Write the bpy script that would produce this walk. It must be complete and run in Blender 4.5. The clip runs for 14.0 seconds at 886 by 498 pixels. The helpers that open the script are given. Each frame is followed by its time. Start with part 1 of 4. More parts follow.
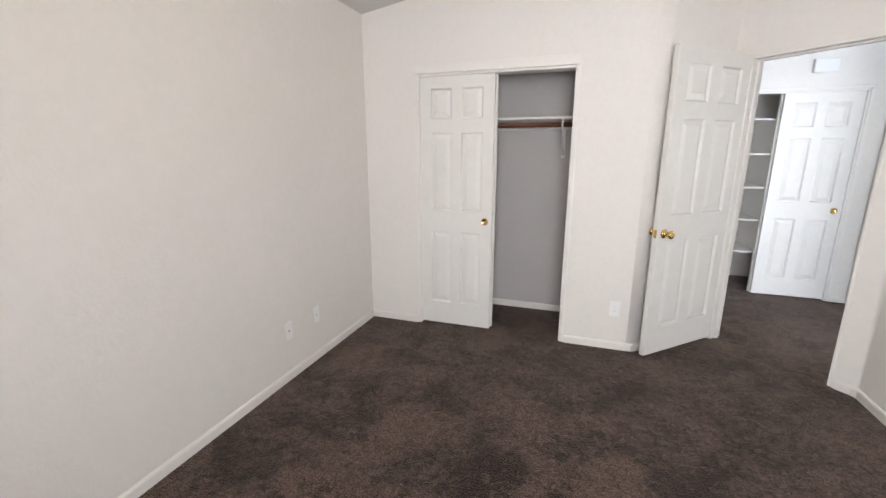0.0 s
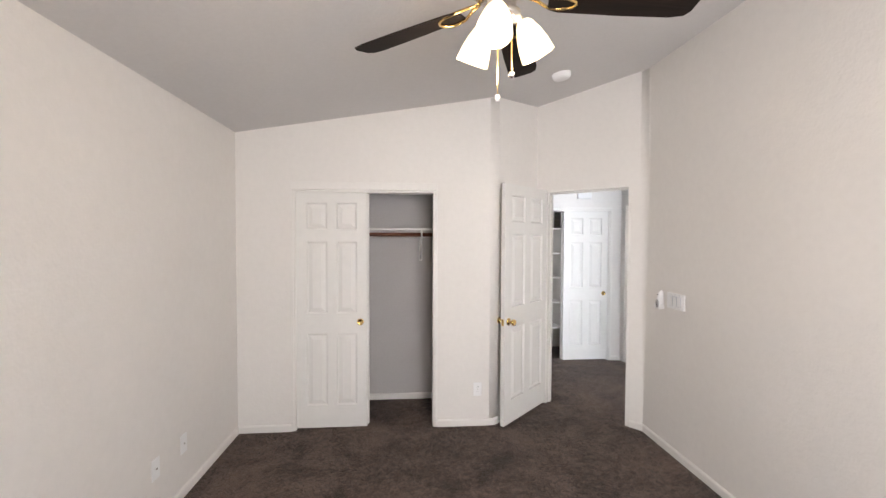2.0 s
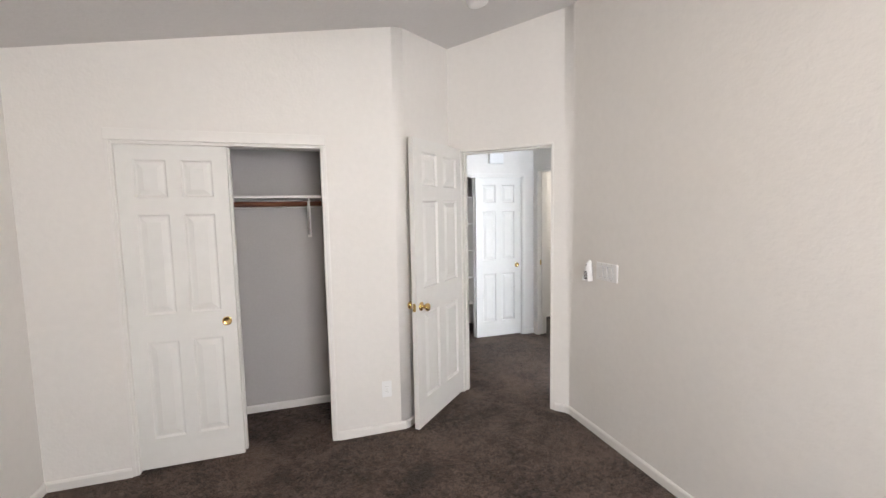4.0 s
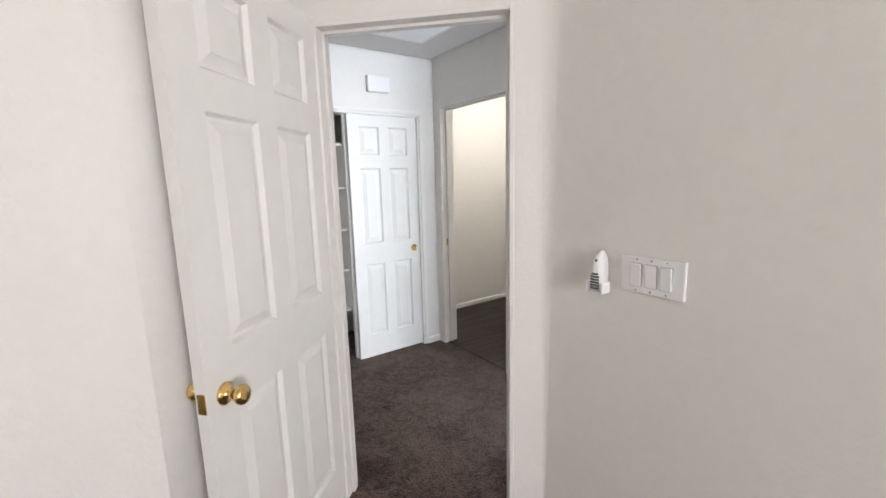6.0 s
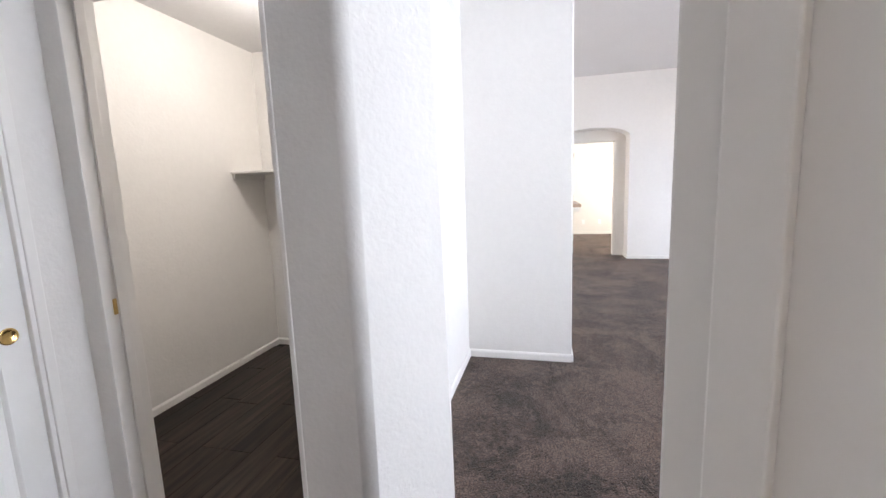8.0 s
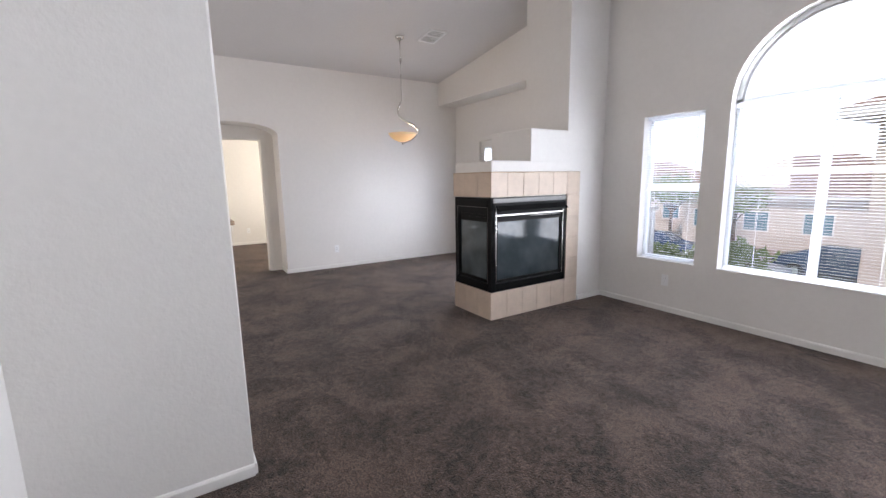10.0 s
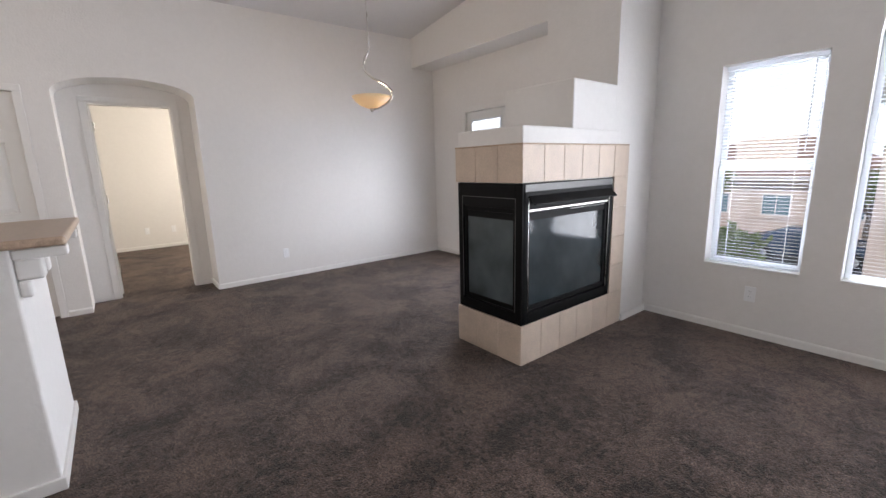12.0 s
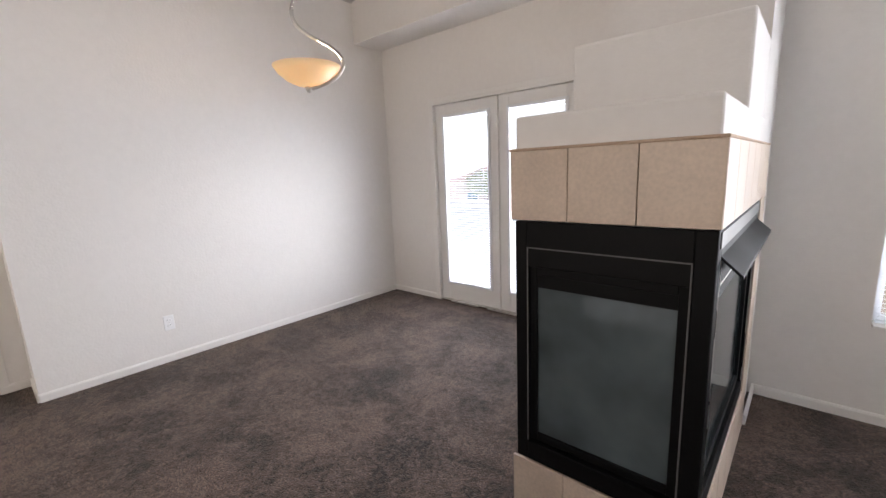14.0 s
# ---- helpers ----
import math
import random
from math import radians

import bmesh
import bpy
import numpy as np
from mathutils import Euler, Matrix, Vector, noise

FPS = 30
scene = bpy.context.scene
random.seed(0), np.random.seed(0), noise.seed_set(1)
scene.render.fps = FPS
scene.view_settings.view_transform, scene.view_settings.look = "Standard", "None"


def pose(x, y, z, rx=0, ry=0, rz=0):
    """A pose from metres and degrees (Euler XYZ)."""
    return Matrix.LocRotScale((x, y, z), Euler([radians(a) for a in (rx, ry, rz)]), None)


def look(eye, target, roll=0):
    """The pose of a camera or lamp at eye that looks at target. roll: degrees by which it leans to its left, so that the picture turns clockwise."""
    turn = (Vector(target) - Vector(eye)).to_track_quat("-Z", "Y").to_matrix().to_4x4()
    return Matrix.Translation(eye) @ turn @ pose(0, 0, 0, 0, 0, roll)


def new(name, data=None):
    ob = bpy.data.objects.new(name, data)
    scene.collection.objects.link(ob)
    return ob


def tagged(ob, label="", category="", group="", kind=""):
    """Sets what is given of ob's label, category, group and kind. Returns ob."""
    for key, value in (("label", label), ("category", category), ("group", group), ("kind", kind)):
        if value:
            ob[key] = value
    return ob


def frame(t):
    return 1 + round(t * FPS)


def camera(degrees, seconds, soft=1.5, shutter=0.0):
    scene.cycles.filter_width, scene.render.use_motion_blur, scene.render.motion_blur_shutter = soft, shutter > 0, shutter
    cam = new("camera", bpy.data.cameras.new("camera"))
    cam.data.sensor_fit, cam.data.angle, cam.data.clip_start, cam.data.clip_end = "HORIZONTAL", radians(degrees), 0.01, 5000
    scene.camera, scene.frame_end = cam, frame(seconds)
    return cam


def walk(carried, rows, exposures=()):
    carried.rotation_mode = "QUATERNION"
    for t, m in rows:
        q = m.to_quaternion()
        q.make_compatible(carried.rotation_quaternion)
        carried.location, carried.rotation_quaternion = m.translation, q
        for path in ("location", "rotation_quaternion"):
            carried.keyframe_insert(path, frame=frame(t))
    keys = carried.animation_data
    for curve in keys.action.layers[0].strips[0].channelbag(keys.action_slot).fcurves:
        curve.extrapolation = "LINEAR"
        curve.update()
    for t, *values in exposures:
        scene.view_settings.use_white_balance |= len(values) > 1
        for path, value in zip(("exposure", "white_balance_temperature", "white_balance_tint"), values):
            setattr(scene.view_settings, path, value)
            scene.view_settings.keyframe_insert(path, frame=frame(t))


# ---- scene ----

cam = camera(93.5, 14.0)
PATH = [
    (0, (0.973, 1.353, 1.432), (0.343, 3.194, 0.972), -0.0),
    (0.5, (0.802, 1.233, 1.485), (0.429, 3.172, 1.168), -0.2),
    (1, (0.702, 1.058, 1.554), (0.614, 3.044, 1.333), 0.2),
    (1.5, (0.663, 0.982, 1.592), (0.731, 2.978, 1.486), 0.3),
    (2, (0.649, 0.970, 1.600), (0.811, 2.963, 1.545), 0.2),
    (2.2, (0.653, 0.986, 1.601), (0.840, 2.976, 1.551), 0.3),
    (4.5, (0.881, 1.950, 1.523), (1.624, 3.794, 1.307), -1.5),
    (5, (1.075, 2.353, 1.487), (1.948, 4.138, 1.254), -1.8),
    (5.5, (1.225, 2.777, 1.453), (2.213, 4.493, 1.168), -1.7),
    (6, (1.371, 3.200, 1.446), (2.502, 4.815, 1.115), -1.5),
    (6.5, (1.569, 3.620, 1.427), (2.851, 5.109, 1.050), -1.2),
    (7, (1.769, 4.015, 1.369), (3.273, 5.285, 1.018), -0.9),
    (7.5, (2.036, 4.303, 1.377), (3.750, 5.271, 1.025), -1.0),
    (8, (2.261, 4.506, 1.304), (4.180, 4.993, 1.019), -2.1),
    (8.5, (2.507, 4.703, 1.315), (4.476, 4.498, 1.032), -0.9),
    (9, (2.747, 4.710, 1.381), (4.595, 3.990, 1.123), -1.2),
    (9.2, (2.854, 4.681, 1.379), (4.662, 3.865, 1.119), -1.0),
    (11.5, (4.321, 4.166, 1.348), (5.849, 2.940, 0.947), -1.4),
    (12, (4.689, 3.993, 1.328), (6.234, 2.786, 0.933), -1.6),
    (12.5, (5.097, 3.834, 1.351), (6.645, 2.633, 0.947), -1.8),
    (13, (5.483, 3.729, 1.372), (6.961, 2.432, 1.006), -1.6),
    (13.5, (5.845, 3.490, 1.368), (7.257, 2.113, 1.035), -1.9),
    (14, (6.240, 3.288, 1.386), (7.543, 1.817, 1.014), -2.4),
]
EXPOSURES = [(0, 0.0, 6250, 11), (2.0, -0.05, 6450, 13), (4.5, -0.05, 6350, 11), (6.0, -0.05, 6300, 11), (7.5, 0.02, 6250, 14), (8.1, -0.12, 6250, 15), (9.2, -0.62, 6400, 16), (11.5, -0.98, 6450, 16), (12.5, -0.90, 6600, 15), (14.0, -0.68, 6750, 16)]
walk(cam, [(t, look(eye, target, roll)) for t, eye, target, roll in PATH], EXPOSURES)

# ---- world and light ----
world = bpy.data.worlds.new("sky")
scene.world = world
world.use_nodes = True
wn = world.node_tree.nodes
sky = wn.new("ShaderNodeTexSky")
sky.sky_type, sky.sun_disc = "NISHITA", False
sky.dust_density = 1.5
sky.sun_elevation, sky.sun_rotation = radians(41), radians(-37)
world.node_tree.links.new(sky.outputs[0], wn["Background"].inputs[0])
wn["Background"].inputs[1].default_value = 0.15


def sun_lamp():
    data = bpy.data.lights.new("sun", "SUN")
    data.energy, data.angle, data.color = 5.0, radians(0.5), (1.0, 0.95, 0.88)
    ob = new("sun", data)
    # in the north-west, so that it never enters the windows of the south side
    ob.matrix_world = look((0, 0, 30), (0.45, -0.60, 29.34))
    return ob


def area_lamp(name, x, y, z, rx, rz, w, h, power, color, spread=180):
    data = bpy.data.lights.new(name, "AREA")
    data.shape, data.size, data.size_y, data.energy, data.color = "RECTANGLE", w, h, power, color
    data.spread = radians(spread)
    ob = new(name, data)
    ob.matrix_world = pose(x, y, z, rx, 0, rz)
    return ob


def point_lamp(name, x, y, z, power, color, radius=0.05):
    data = bpy.data.lights.new(name, "POINT")
    data.energy, data.color, data.shadow_soft_size = power, color, radius
    ob = new(name, data)
    ob.location = (x, y, z)
    return ob


DAY, WARM = (0.86, 0.93, 1.0), (1.0, 0.80, 0.56)
sun_lamp()
area_lamp("bedroom_window_light", 1.48, -0.02, 1.5, 90, 0, 1.3, 1.2, 60, (1.0, 0.98, 0.97), 126)
area_lamp("living_window_light", 4.5, 0.305, 1.5, 90, 0, 1.2, 2.0, 128, DAY)
area_lamp("side_window_light", 5.65, 0.305, 1.25, 90, 0, 0.5, 1.35, 29, DAY)
area_lamp("west_window_light", 3.35, 0.305, 1.25, 90, 0, 0.5, 1.35, 175, DAY)
area_lamp("french_door_light", 8.42, -0.035, 1.05, 90, 0, 1.36, 1.7, 210, (0.84, 0.91, 1.0), 140)
# added lamp that brightens the far room; its window is invented
area_lamp("far_room_added_light", 12.0, 1.6, 1.6, 90, 0, 1.6, 1.3, 145, (1.0, 0.93, 0.78))
# warm fill lamp, added to lift the dining wall; no known source
area_lamp("kitchen_fill_light", 7.7, 7.3, 1.6, -90, 0, 1.4, 1.0, 62, (1.0, 0.90, 0.76))
point_lamp("utility_bulb", 4.4, 5.9, 2.28, 26, (1.0, 0.95, 0.85), 0.08)

# ---- materials ----


def material(name, base, rough=0.6, metal=0.0, var=0.12, scale=3.0, fine=60.0, bump=0.0, bump_scale=120.0, spec=0.4, per_object=0.0):
    """A surface with broad and fine variation of its colour, and relief."""
    m = bpy.data.materials.new(name)
    m.use_nodes = True
    nt = m.node_tree
    n, l = nt.nodes, nt.links
    bsdf = n["Principled BSDF"]
    bsdf.inputs["Roughness"].default_value, bsdf.inputs["Metallic"].default_value = rough, metal
    bsdf.inputs["Specular IOR Level"].default_value = spec
    tc = n.new("ShaderNodeTexCoord")
    geo = n.new("ShaderNodeNewGeometry")
    big, small = n.new("ShaderNodeTexNoise"), n.new("ShaderNodeTexNoise")
    big.inputs["Scale"].default_value, small.inputs["Scale"].default_value = scale, fine
    big.inputs["Detail"].default_value, small.inputs["Detail"].default_value = 3, 3
    l.new(geo.outputs["Position"], big.inputs["Vector"]), l.new(geo.outputs["Position"], small.inputs["Vector"])
    add = n.new("ShaderNodeMath")
    add.operation = "ADD"
    l.new(big.outputs[0], add.inputs[0]), l.new(small.outputs[0], add.inputs[1])
    ramp = n.new("ShaderNodeMapRange")
    ramp.inputs["From Min"].default_value, ramp.inputs["From Max"].default_value = 0.7, 1.3
    ramp.inputs["To Min"].default_value, ramp.inputs["To Max"].default_value = 1 - var, 1 + var
    l.new(add.outputs[0], ramp.inputs[0])
    mul = n.new("ShaderNodeVectorMath")
    mul.operation = "SCALE"
    mul.inputs[0].default_value = base
    out = ramp.outputs[0]
    if per_object:
        info = n.new("ShaderNodeObjectInfo")
        mr = n.new("ShaderNodeMapRange")
        mr.inputs["To Min"].default_value, mr.inputs["To Max"].default_value = 1 - per_object, 1 + per_object
        l.new(info.outputs["Random"], mr.inputs[0])
        mm = n.new("ShaderNodeMath")
        mm.operation = "MULTIPLY"
        l.new(out, mm.inputs[0]), l.new(mr.outputs[0], mm.inputs[1])
        out = mm.outputs[0]
    l.new(out, mul.inputs["Scale"])
    l.new(mul.outputs[0], bsdf.inputs["Base Color"])
    rr = n.new("ShaderNodeMapRange")
    rr.inputs["To Min"].default_value, rr.inputs["To Max"].default_value = max(0.02, rough - 0.08), min(1, rough + 0.08)
    l.new(big.outputs[0], rr.inputs[0]), l.new(rr.outputs[0], bsdf.inputs["Roughness"])
    if bump:
        bn, bp = n.new("ShaderNodeTexNoise"), n.new("ShaderNodeBump")
        bn.inputs["Scale"].default_value, bn.inputs["Detail"].default_value = bump_scale, 4
        bp.inputs["Strength"].default_value, bp.inputs["Distance"].default_value = bump, 0.004
        l.new(geo.outputs["Position"], bn.inputs["Vector"])
        l.new(bn.outputs[0], bp.inputs["Height"]), l.new(bp.outputs[0], bsdf.inputs["Normal"])
    return m


def carpet_material():
    m = bpy.data.materials.new("carpet")
    m.use_nodes = True
    n, l = m.node_tree.nodes, m.node_tree.links
    bsdf = n["Principled BSDF"]
    bsdf.inputs["Roughness"].default_value, bsdf.inputs["Specular IOR Level"].default_value = 0.80, 0.14
    bsdf.inputs["Sheen Weight"].default_value, bsdf.inputs["Sheen Roughness"].default_value = 0.22, 0.45
    bsdf.inputs["Sheen Tint"].default_value = (0.85, 0.78, 0.74, 1)
    geo = n.new("ShaderNodeNewGeometry")
    patches, mid, tuft = n.new("ShaderNodeTexNoise"), n.new("ShaderNodeTexNoise"), n.new("ShaderNodeTexNoise")
    for node, s, d, w in ((patches, 2.6, 5, 0.8), (mid, 26, 5, 1.2), (tuft, 125, 4, 0.4)):
        node.inputs["Scale"].default_value, node.inputs["Detail"].default_value = s, d
        node.inputs["Distortion"].default_value = w
        l.new(geo.outputs["Position"], node.inputs["Vector"])
    ramp = n.new("ShaderNodeValToRGB")
    ramp.color_ramp.elements[0].position, ramp.color_ramp.elements[0].color = 0.41, (0.023, 0.0150, 0.0122, 1)
    ramp.color_ramp.elements[1].position, ramp.color_ramp.elements[1].color = 0.59, (0.128, 0.085, 0.067, 1)
    mixv = n.new("ShaderNodeMath")
    mixv.operation = "MULTIPLY_ADD"
    mixv.inputs[1].default_value = 0.5
    l.new(patches.outputs[0], mixv.inputs[0])
    sc = n.new("ShaderNodeMath")
    sc.operation = "MULTIPLY"
    sc.inputs[1].default_value = 0.5
    l.new(mid.outputs[0], sc.inputs[0]), l.new(sc.outputs[0], mixv.inputs[2])
    l.new(mixv.outputs[0], ramp.inputs[0])
    tr = n.new("ShaderNodeMapRange")
    tr.inputs["From Min"].default_value, tr.inputs["From Max"].default_value = 0.3, 0.7
    tr.inputs["To Min"].default_value, tr.inputs["To Max"].default_value = 0.05, 1.95
    l.new(tuft.outputs[0], tr.inputs[0])
    mul = n.new("ShaderNodeVectorMath")
    mul.operation = "SCALE"
    l.new(ramp.outputs[0], mul.inputs[0]), l.new(tr.outputs[0], mul.inputs["Scale"])
    l.new(mul.outputs[0], bsdf.inputs["Base Color"])
    bp = n.new("ShaderNodeBump")
    bp.inputs["Strength"].default_value, bp.inputs["Distance"].default_value = 0.9, 0.014
    l.new(tuft.outputs[0], bp.inputs["Height"]), l.new(bp.outputs[0], bsdf.inputs["Normal"])
    return m


def wood_material(name, dark, light, scale=3.0, rough=0.4, axis="X", per_object=0.25):
    m = bpy.data.materials.new(name)
    m.use_nodes = True
    n, l = m.node_tree.nodes, m.node_tree.links
    bsdf = n["Principled BSDF"]
    bsdf.inputs["Roughness"].default_value, bsdf.inputs["Specular IOR Level"].default_value = rough, 0.2
    tc, mp = n.new("ShaderNodeTexCoord"), n.new("ShaderNodeMapping")
    mp.inputs["Scale"].default_value = (1, 14, 14) if axis == "X" else (14, 1, 14)
    info = n.new("ShaderNodeObjectInfo")
    off = n.new("ShaderNodeVectorMath")
    off.operation = "SCALE"
    off.inputs[0].default_value = (7, 3, 5)
    l.new(info.outputs["Random"], off.inputs["Scale"])
    l.new(off.outputs[0], mp.inputs["Location"])
    geo = n.new("ShaderNodeNewGeometry")
    l.new(geo.outputs["Position"], mp.inputs["Vector"])
    no = n.new("ShaderNodeTexNoise")
    no.inputs["Scale"].default_value, no.inputs["Detail"].default_value, no.inputs["Distortion"].default_value = scale, 6, 0.6
    l.new(mp.outputs[0], no.inputs["Vector"])
    ramp = n.new("ShaderNodeValToRGB")
    ramp.color_ramp.elements[0].position, ramp.color_ramp.elements[0].color = 0.35, (*dark, 1)
    ramp.color_ramp.elements[1].position, ramp.color_ramp.elements[1].color = 0.68, (*light, 1)
    l.new(no.outputs[0], ramp.inputs[0])
    mr = n.new("ShaderNodeMapRange")
    mr.inputs["To Min"].default_value, mr.inputs["To Max"].default_value = 1 - per_object, 1 + per_object
    l.new(info.outputs["Random"], mr.inputs[0])
    mul = n.new("ShaderNodeVectorMath")
    mul.operation = "SCALE"
    l.new(ramp.outputs[0], mul.inputs[0]), l.new(mr.outputs[0], mul.inputs["Scale"])
    l.new(mul.outputs[0], bsdf.inputs["Base Color"])
    bp = n.new("ShaderNodeBump")
    bp.inputs["Strength"].default_value, bp.inputs["Distance"].default_value = 0.2, 0.002
    l.new(no.outputs[0], bp.inputs["Height"]), l.new(bp.outputs[0], bsdf.inputs["Normal"])
    return m


def glass_material(name, tint=(1, 1, 1), rough=0.0, clear=0.9):
    """Thin glazing: mostly clear, with a sharp reflection."""
    m = bpy.data.materials.new(name)
    m.use_nodes = True
    n, l = m.node_tree.nodes, m.node_tree.links
    n.remove(n["Principled BSDF"])
    tr, gl, mix = n.new("ShaderNodeBsdfTransparent"), n.new("ShaderNodeBsdfGlossy"), n.new("ShaderNodeMixShader")
    tr.inputs[0].default_value = (*[c * clear for c in tint], 1)
    gl.inputs["Roughness"].default_value = rough
    mix.inputs[0].default_value = 0.05
    l.new(tr.outputs[0], mix.inputs[1]), l.new(gl.outputs[0], mix.inputs[2])
    l.new(mix.outputs[0], n["Material Output"].inputs[0])
    return m


def glow_material(name, color, strength, base=(0.9, 0.85, 0.75)):
    m = material(name, base, 0.35, var=0.04)
    b = m.node_tree.nodes["Principled BSDF"]
    b.inputs["Emission Color"].default_value, b.inputs["Emission Strength"].default_value = (*color, 1), strength
    return m


PAINT = material("wall_paint", (0.81, 0.785, 0.755), 0.72, var=0.02, scale=1.2, fine=25, bump=0.38, bump_scale=62, spec=0.25)
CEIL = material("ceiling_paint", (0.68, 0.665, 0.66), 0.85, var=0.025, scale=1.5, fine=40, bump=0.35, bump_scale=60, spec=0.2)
TRIM = material("white_trim_paint", (0.82, 0.80, 0.77), 0.42, var=0.02, scale=2, fine=30, bump=0.05, bump_scale=60)
DOORP = material("white_door_paint", (0.80, 0.79, 0.765), 0.45, var=0.02, scale=2, fine=20, bump=0.06, bump_scale=90)
CARPET = carpet_material()
# wall paint made darker: the closet's shade is mixed into this colour
CLOSET_SHADE = material("shaded_closet_paint", (0.52, 0.50, 0.49), 0.75, var=0.03, bump=0.2, bump_scale=85)
BRASS = material("polished_brass", (0.78, 0.55, 0.22), 0.18, metal=1.0, var=0.08, fine=80)
STEEL = material("brushed_nickel", (0.62, 0.60, 0.57), 0.28, metal=1.0, var=0.06)
RODWOOD = wood_material("reddish_rod_wood", (0.07, 0.025, 0.015), (0.16, 0.065, 0.035), 3, 0.45)
PLANK = wood_material("dark_brown_plank", (0.008, 0.0055, 0.0045), (0.050, 0.034, 0.026), 2.2, 0.38)
BLADE = wood_material("dark_blade_veneer", (0.006, 0.004, 0.003), (0.015, 0.009, 0.007), 3, 0.7)
TILE = material("beige_tile", (0.62, 0.50, 0.40), 0.38, var=0.10, scale=9, fine=90, bump=0.06, bump_scale=40, per_object=0.05)
GROUT = material("tan_grout", (0.50, 0.37, 0.27), 0.9, var=0.12, fine=150, bump=0.3, bump_scale=300)
BLACK = material("black_metal", (0.0045, 0.0045, 0.005), 0.5, metal=0.0, var=0.2, fine=120, spec=0.12)
FIREGLASS = material("mottled_grey_fire_glass", (0.075, 0.095, 0.103), 0.08, var=0.5, scale=1.6, fine=3.5, spec=0.5)
DARKSTEEL = material("dark_brushed_steel", (0.11, 0.108, 0.105), 0.42, metal=1.0, var=0.08)
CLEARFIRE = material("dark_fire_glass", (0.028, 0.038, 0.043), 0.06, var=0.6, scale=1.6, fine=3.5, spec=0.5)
INNER = material("sooty_lining", (0.05, 0.05, 0.05), 0.9, var=0.3, scale=5)
PLASTIC = material("white_plastic", (0.88, 0.88, 0.88), 0.35, var=0.015)
GREYP = material("grey_plastic", (0.13, 0.13, 0.13), 0.5, var=0.1)
DISC = material("clear_bumper_plastic", (0.58, 0.60, 0.66), 0.3, var=0.03)
VINYL = material("white_vinyl_frame", (0.80, 0.82, 0.84), 0.4, var=0.02)
SLAT = material("white_blind_slat", (0.85, 0.86, 0.87), 0.5, var=0.02)


def let_light_through(m, share, color):
    """Thin plastic that passes some light."""
    n, l = m.node_tree.nodes, m.node_tree.links
    tl, mix = n.new("ShaderNodeBsdfTranslucent"), n.new("ShaderNodeMixShader")
    tl.inputs[0].default_value, mix.inputs[0].default_value = (*color, 1), share
    l.new(n["Principled BSDF"].outputs[0], mix.inputs[1]), l.new(tl.outputs[0], mix.inputs[2])
    l.new(mix.outputs[0], n["Material Output"].inputs[0])


let_light_through(SLAT, 0.65, (0.95, 0.97, 1.0))
GLASS = glass_material("window_glass")
COUNTER = material("tan_laminate", (0.46, 0.34, 0.25), 0.35, var=0.22, scale=40, fine=220)
SHADE_ON = glow_material("lit_frosted_glass", (1.0, 0.80, 0.46), 2.3)
BOWL_ON = glow_material("lit_amber_glass", (1.0, 0.70, 0.36), 0.35, (0.9, 0.80, 0.64))
let_light_through(BOWL_ON, 0.4, (1.0, 0.8, 0.5))
DOME_ON = glow_material("lit_dome_glass", (1.0, 0.95, 0.85), 6.0)
STUCCO = material("cream_stucco", (0.72, 0.62, 0.53), 0.9, var=0.10, scale=0.8, fine=20, bump=0.4, bump_scale=40)
ROOFT = material("clay_roof_tile", (0.42, 0.29, 0.23), 0.8, var=0.25, scale=2, fine=14)
ASPHALT = material("asphalt", (0.055, 0.055, 0.058), 0.9, var=0.2, scale=0.6, fine=60)
EARTH = material("desert_gravel", (0.40, 0.31, 0.25), 0.95, var=0.25, scale=0.5, fine=12)
CONCRETE = material("pale_concrete", (0.45, 0.43, 0.40), 0.9, var=0.12, scale=0.7, fine=30)
LEAF = material("olive_leaf", (0.12, 0.17, 0.065), 0.7, var=0.35, scale=3, fine=20)
let_light_through(LEAF, 0.4, (0.34, 0.42, 0.16))
BARK = material("grey_bark", (0.13, 0.10, 0.075), 0.9, var=0.3, scale=8, fine=50)
CARP = material("white_car_paint", (0.62, 0.63, 0.65), 0.25, var=0.02, spec=0.6)
CARB = material("blue_car_paint", (0.05, 0.09, 0.17), 0.25, var=0.05, spec=0.6)
RUBBER = material("tyre_rubber", (0.02, 0.02, 0.02), 0.8)
DARKGLASS = material("dark_window_glass", (0.04, 0.07, 0.09), 0.08, var=0.1, spec=0.8)
TEAL = material("blue_green_window", (0.10, 0.22, 0.27), 0.1, var=0.1, spec=0.8)

# ---- mesh helpers ----
# the bedroom and hall lie a little off the living room's grid
WEST, EAST = Matrix.Translation((0.052, 0.041, 0)), Matrix.Identity(4)
GRID = WEST



def mesh_of(bm, mat, smooth=False):
    me = bpy.data.meshes.new("mesh")
    bmesh.ops.recalc_face_normals(bm, faces=bm.faces)
    for f in bm.faces:
        f.smooth = smooth
    bm.to_mesh(me)
    bm.free()
    me.materials.append(mat)
    return me


def part(name, bm, mat, parent=None, label="", smooth=False, at=None):
    ob = new(name, bm if isinstance(bm, bpy.types.Mesh) else mesh_of(bm, mat, smooth))
    if parent is not None:
        ob.parent = parent
    else:
        ob.matrix_basis = GRID
    if at is not None:
        ob.matrix_basis = at
    return tagged(ob, label) if label else ob


def thing(name, x, y, z, rz=0, label="", category="", group="", kind=""):
    ob = new(name)
    ob.matrix_basis = GRID @ pose(x, y, z, 0, 0, rz)
    return tagged(ob, label, category, group, kind)


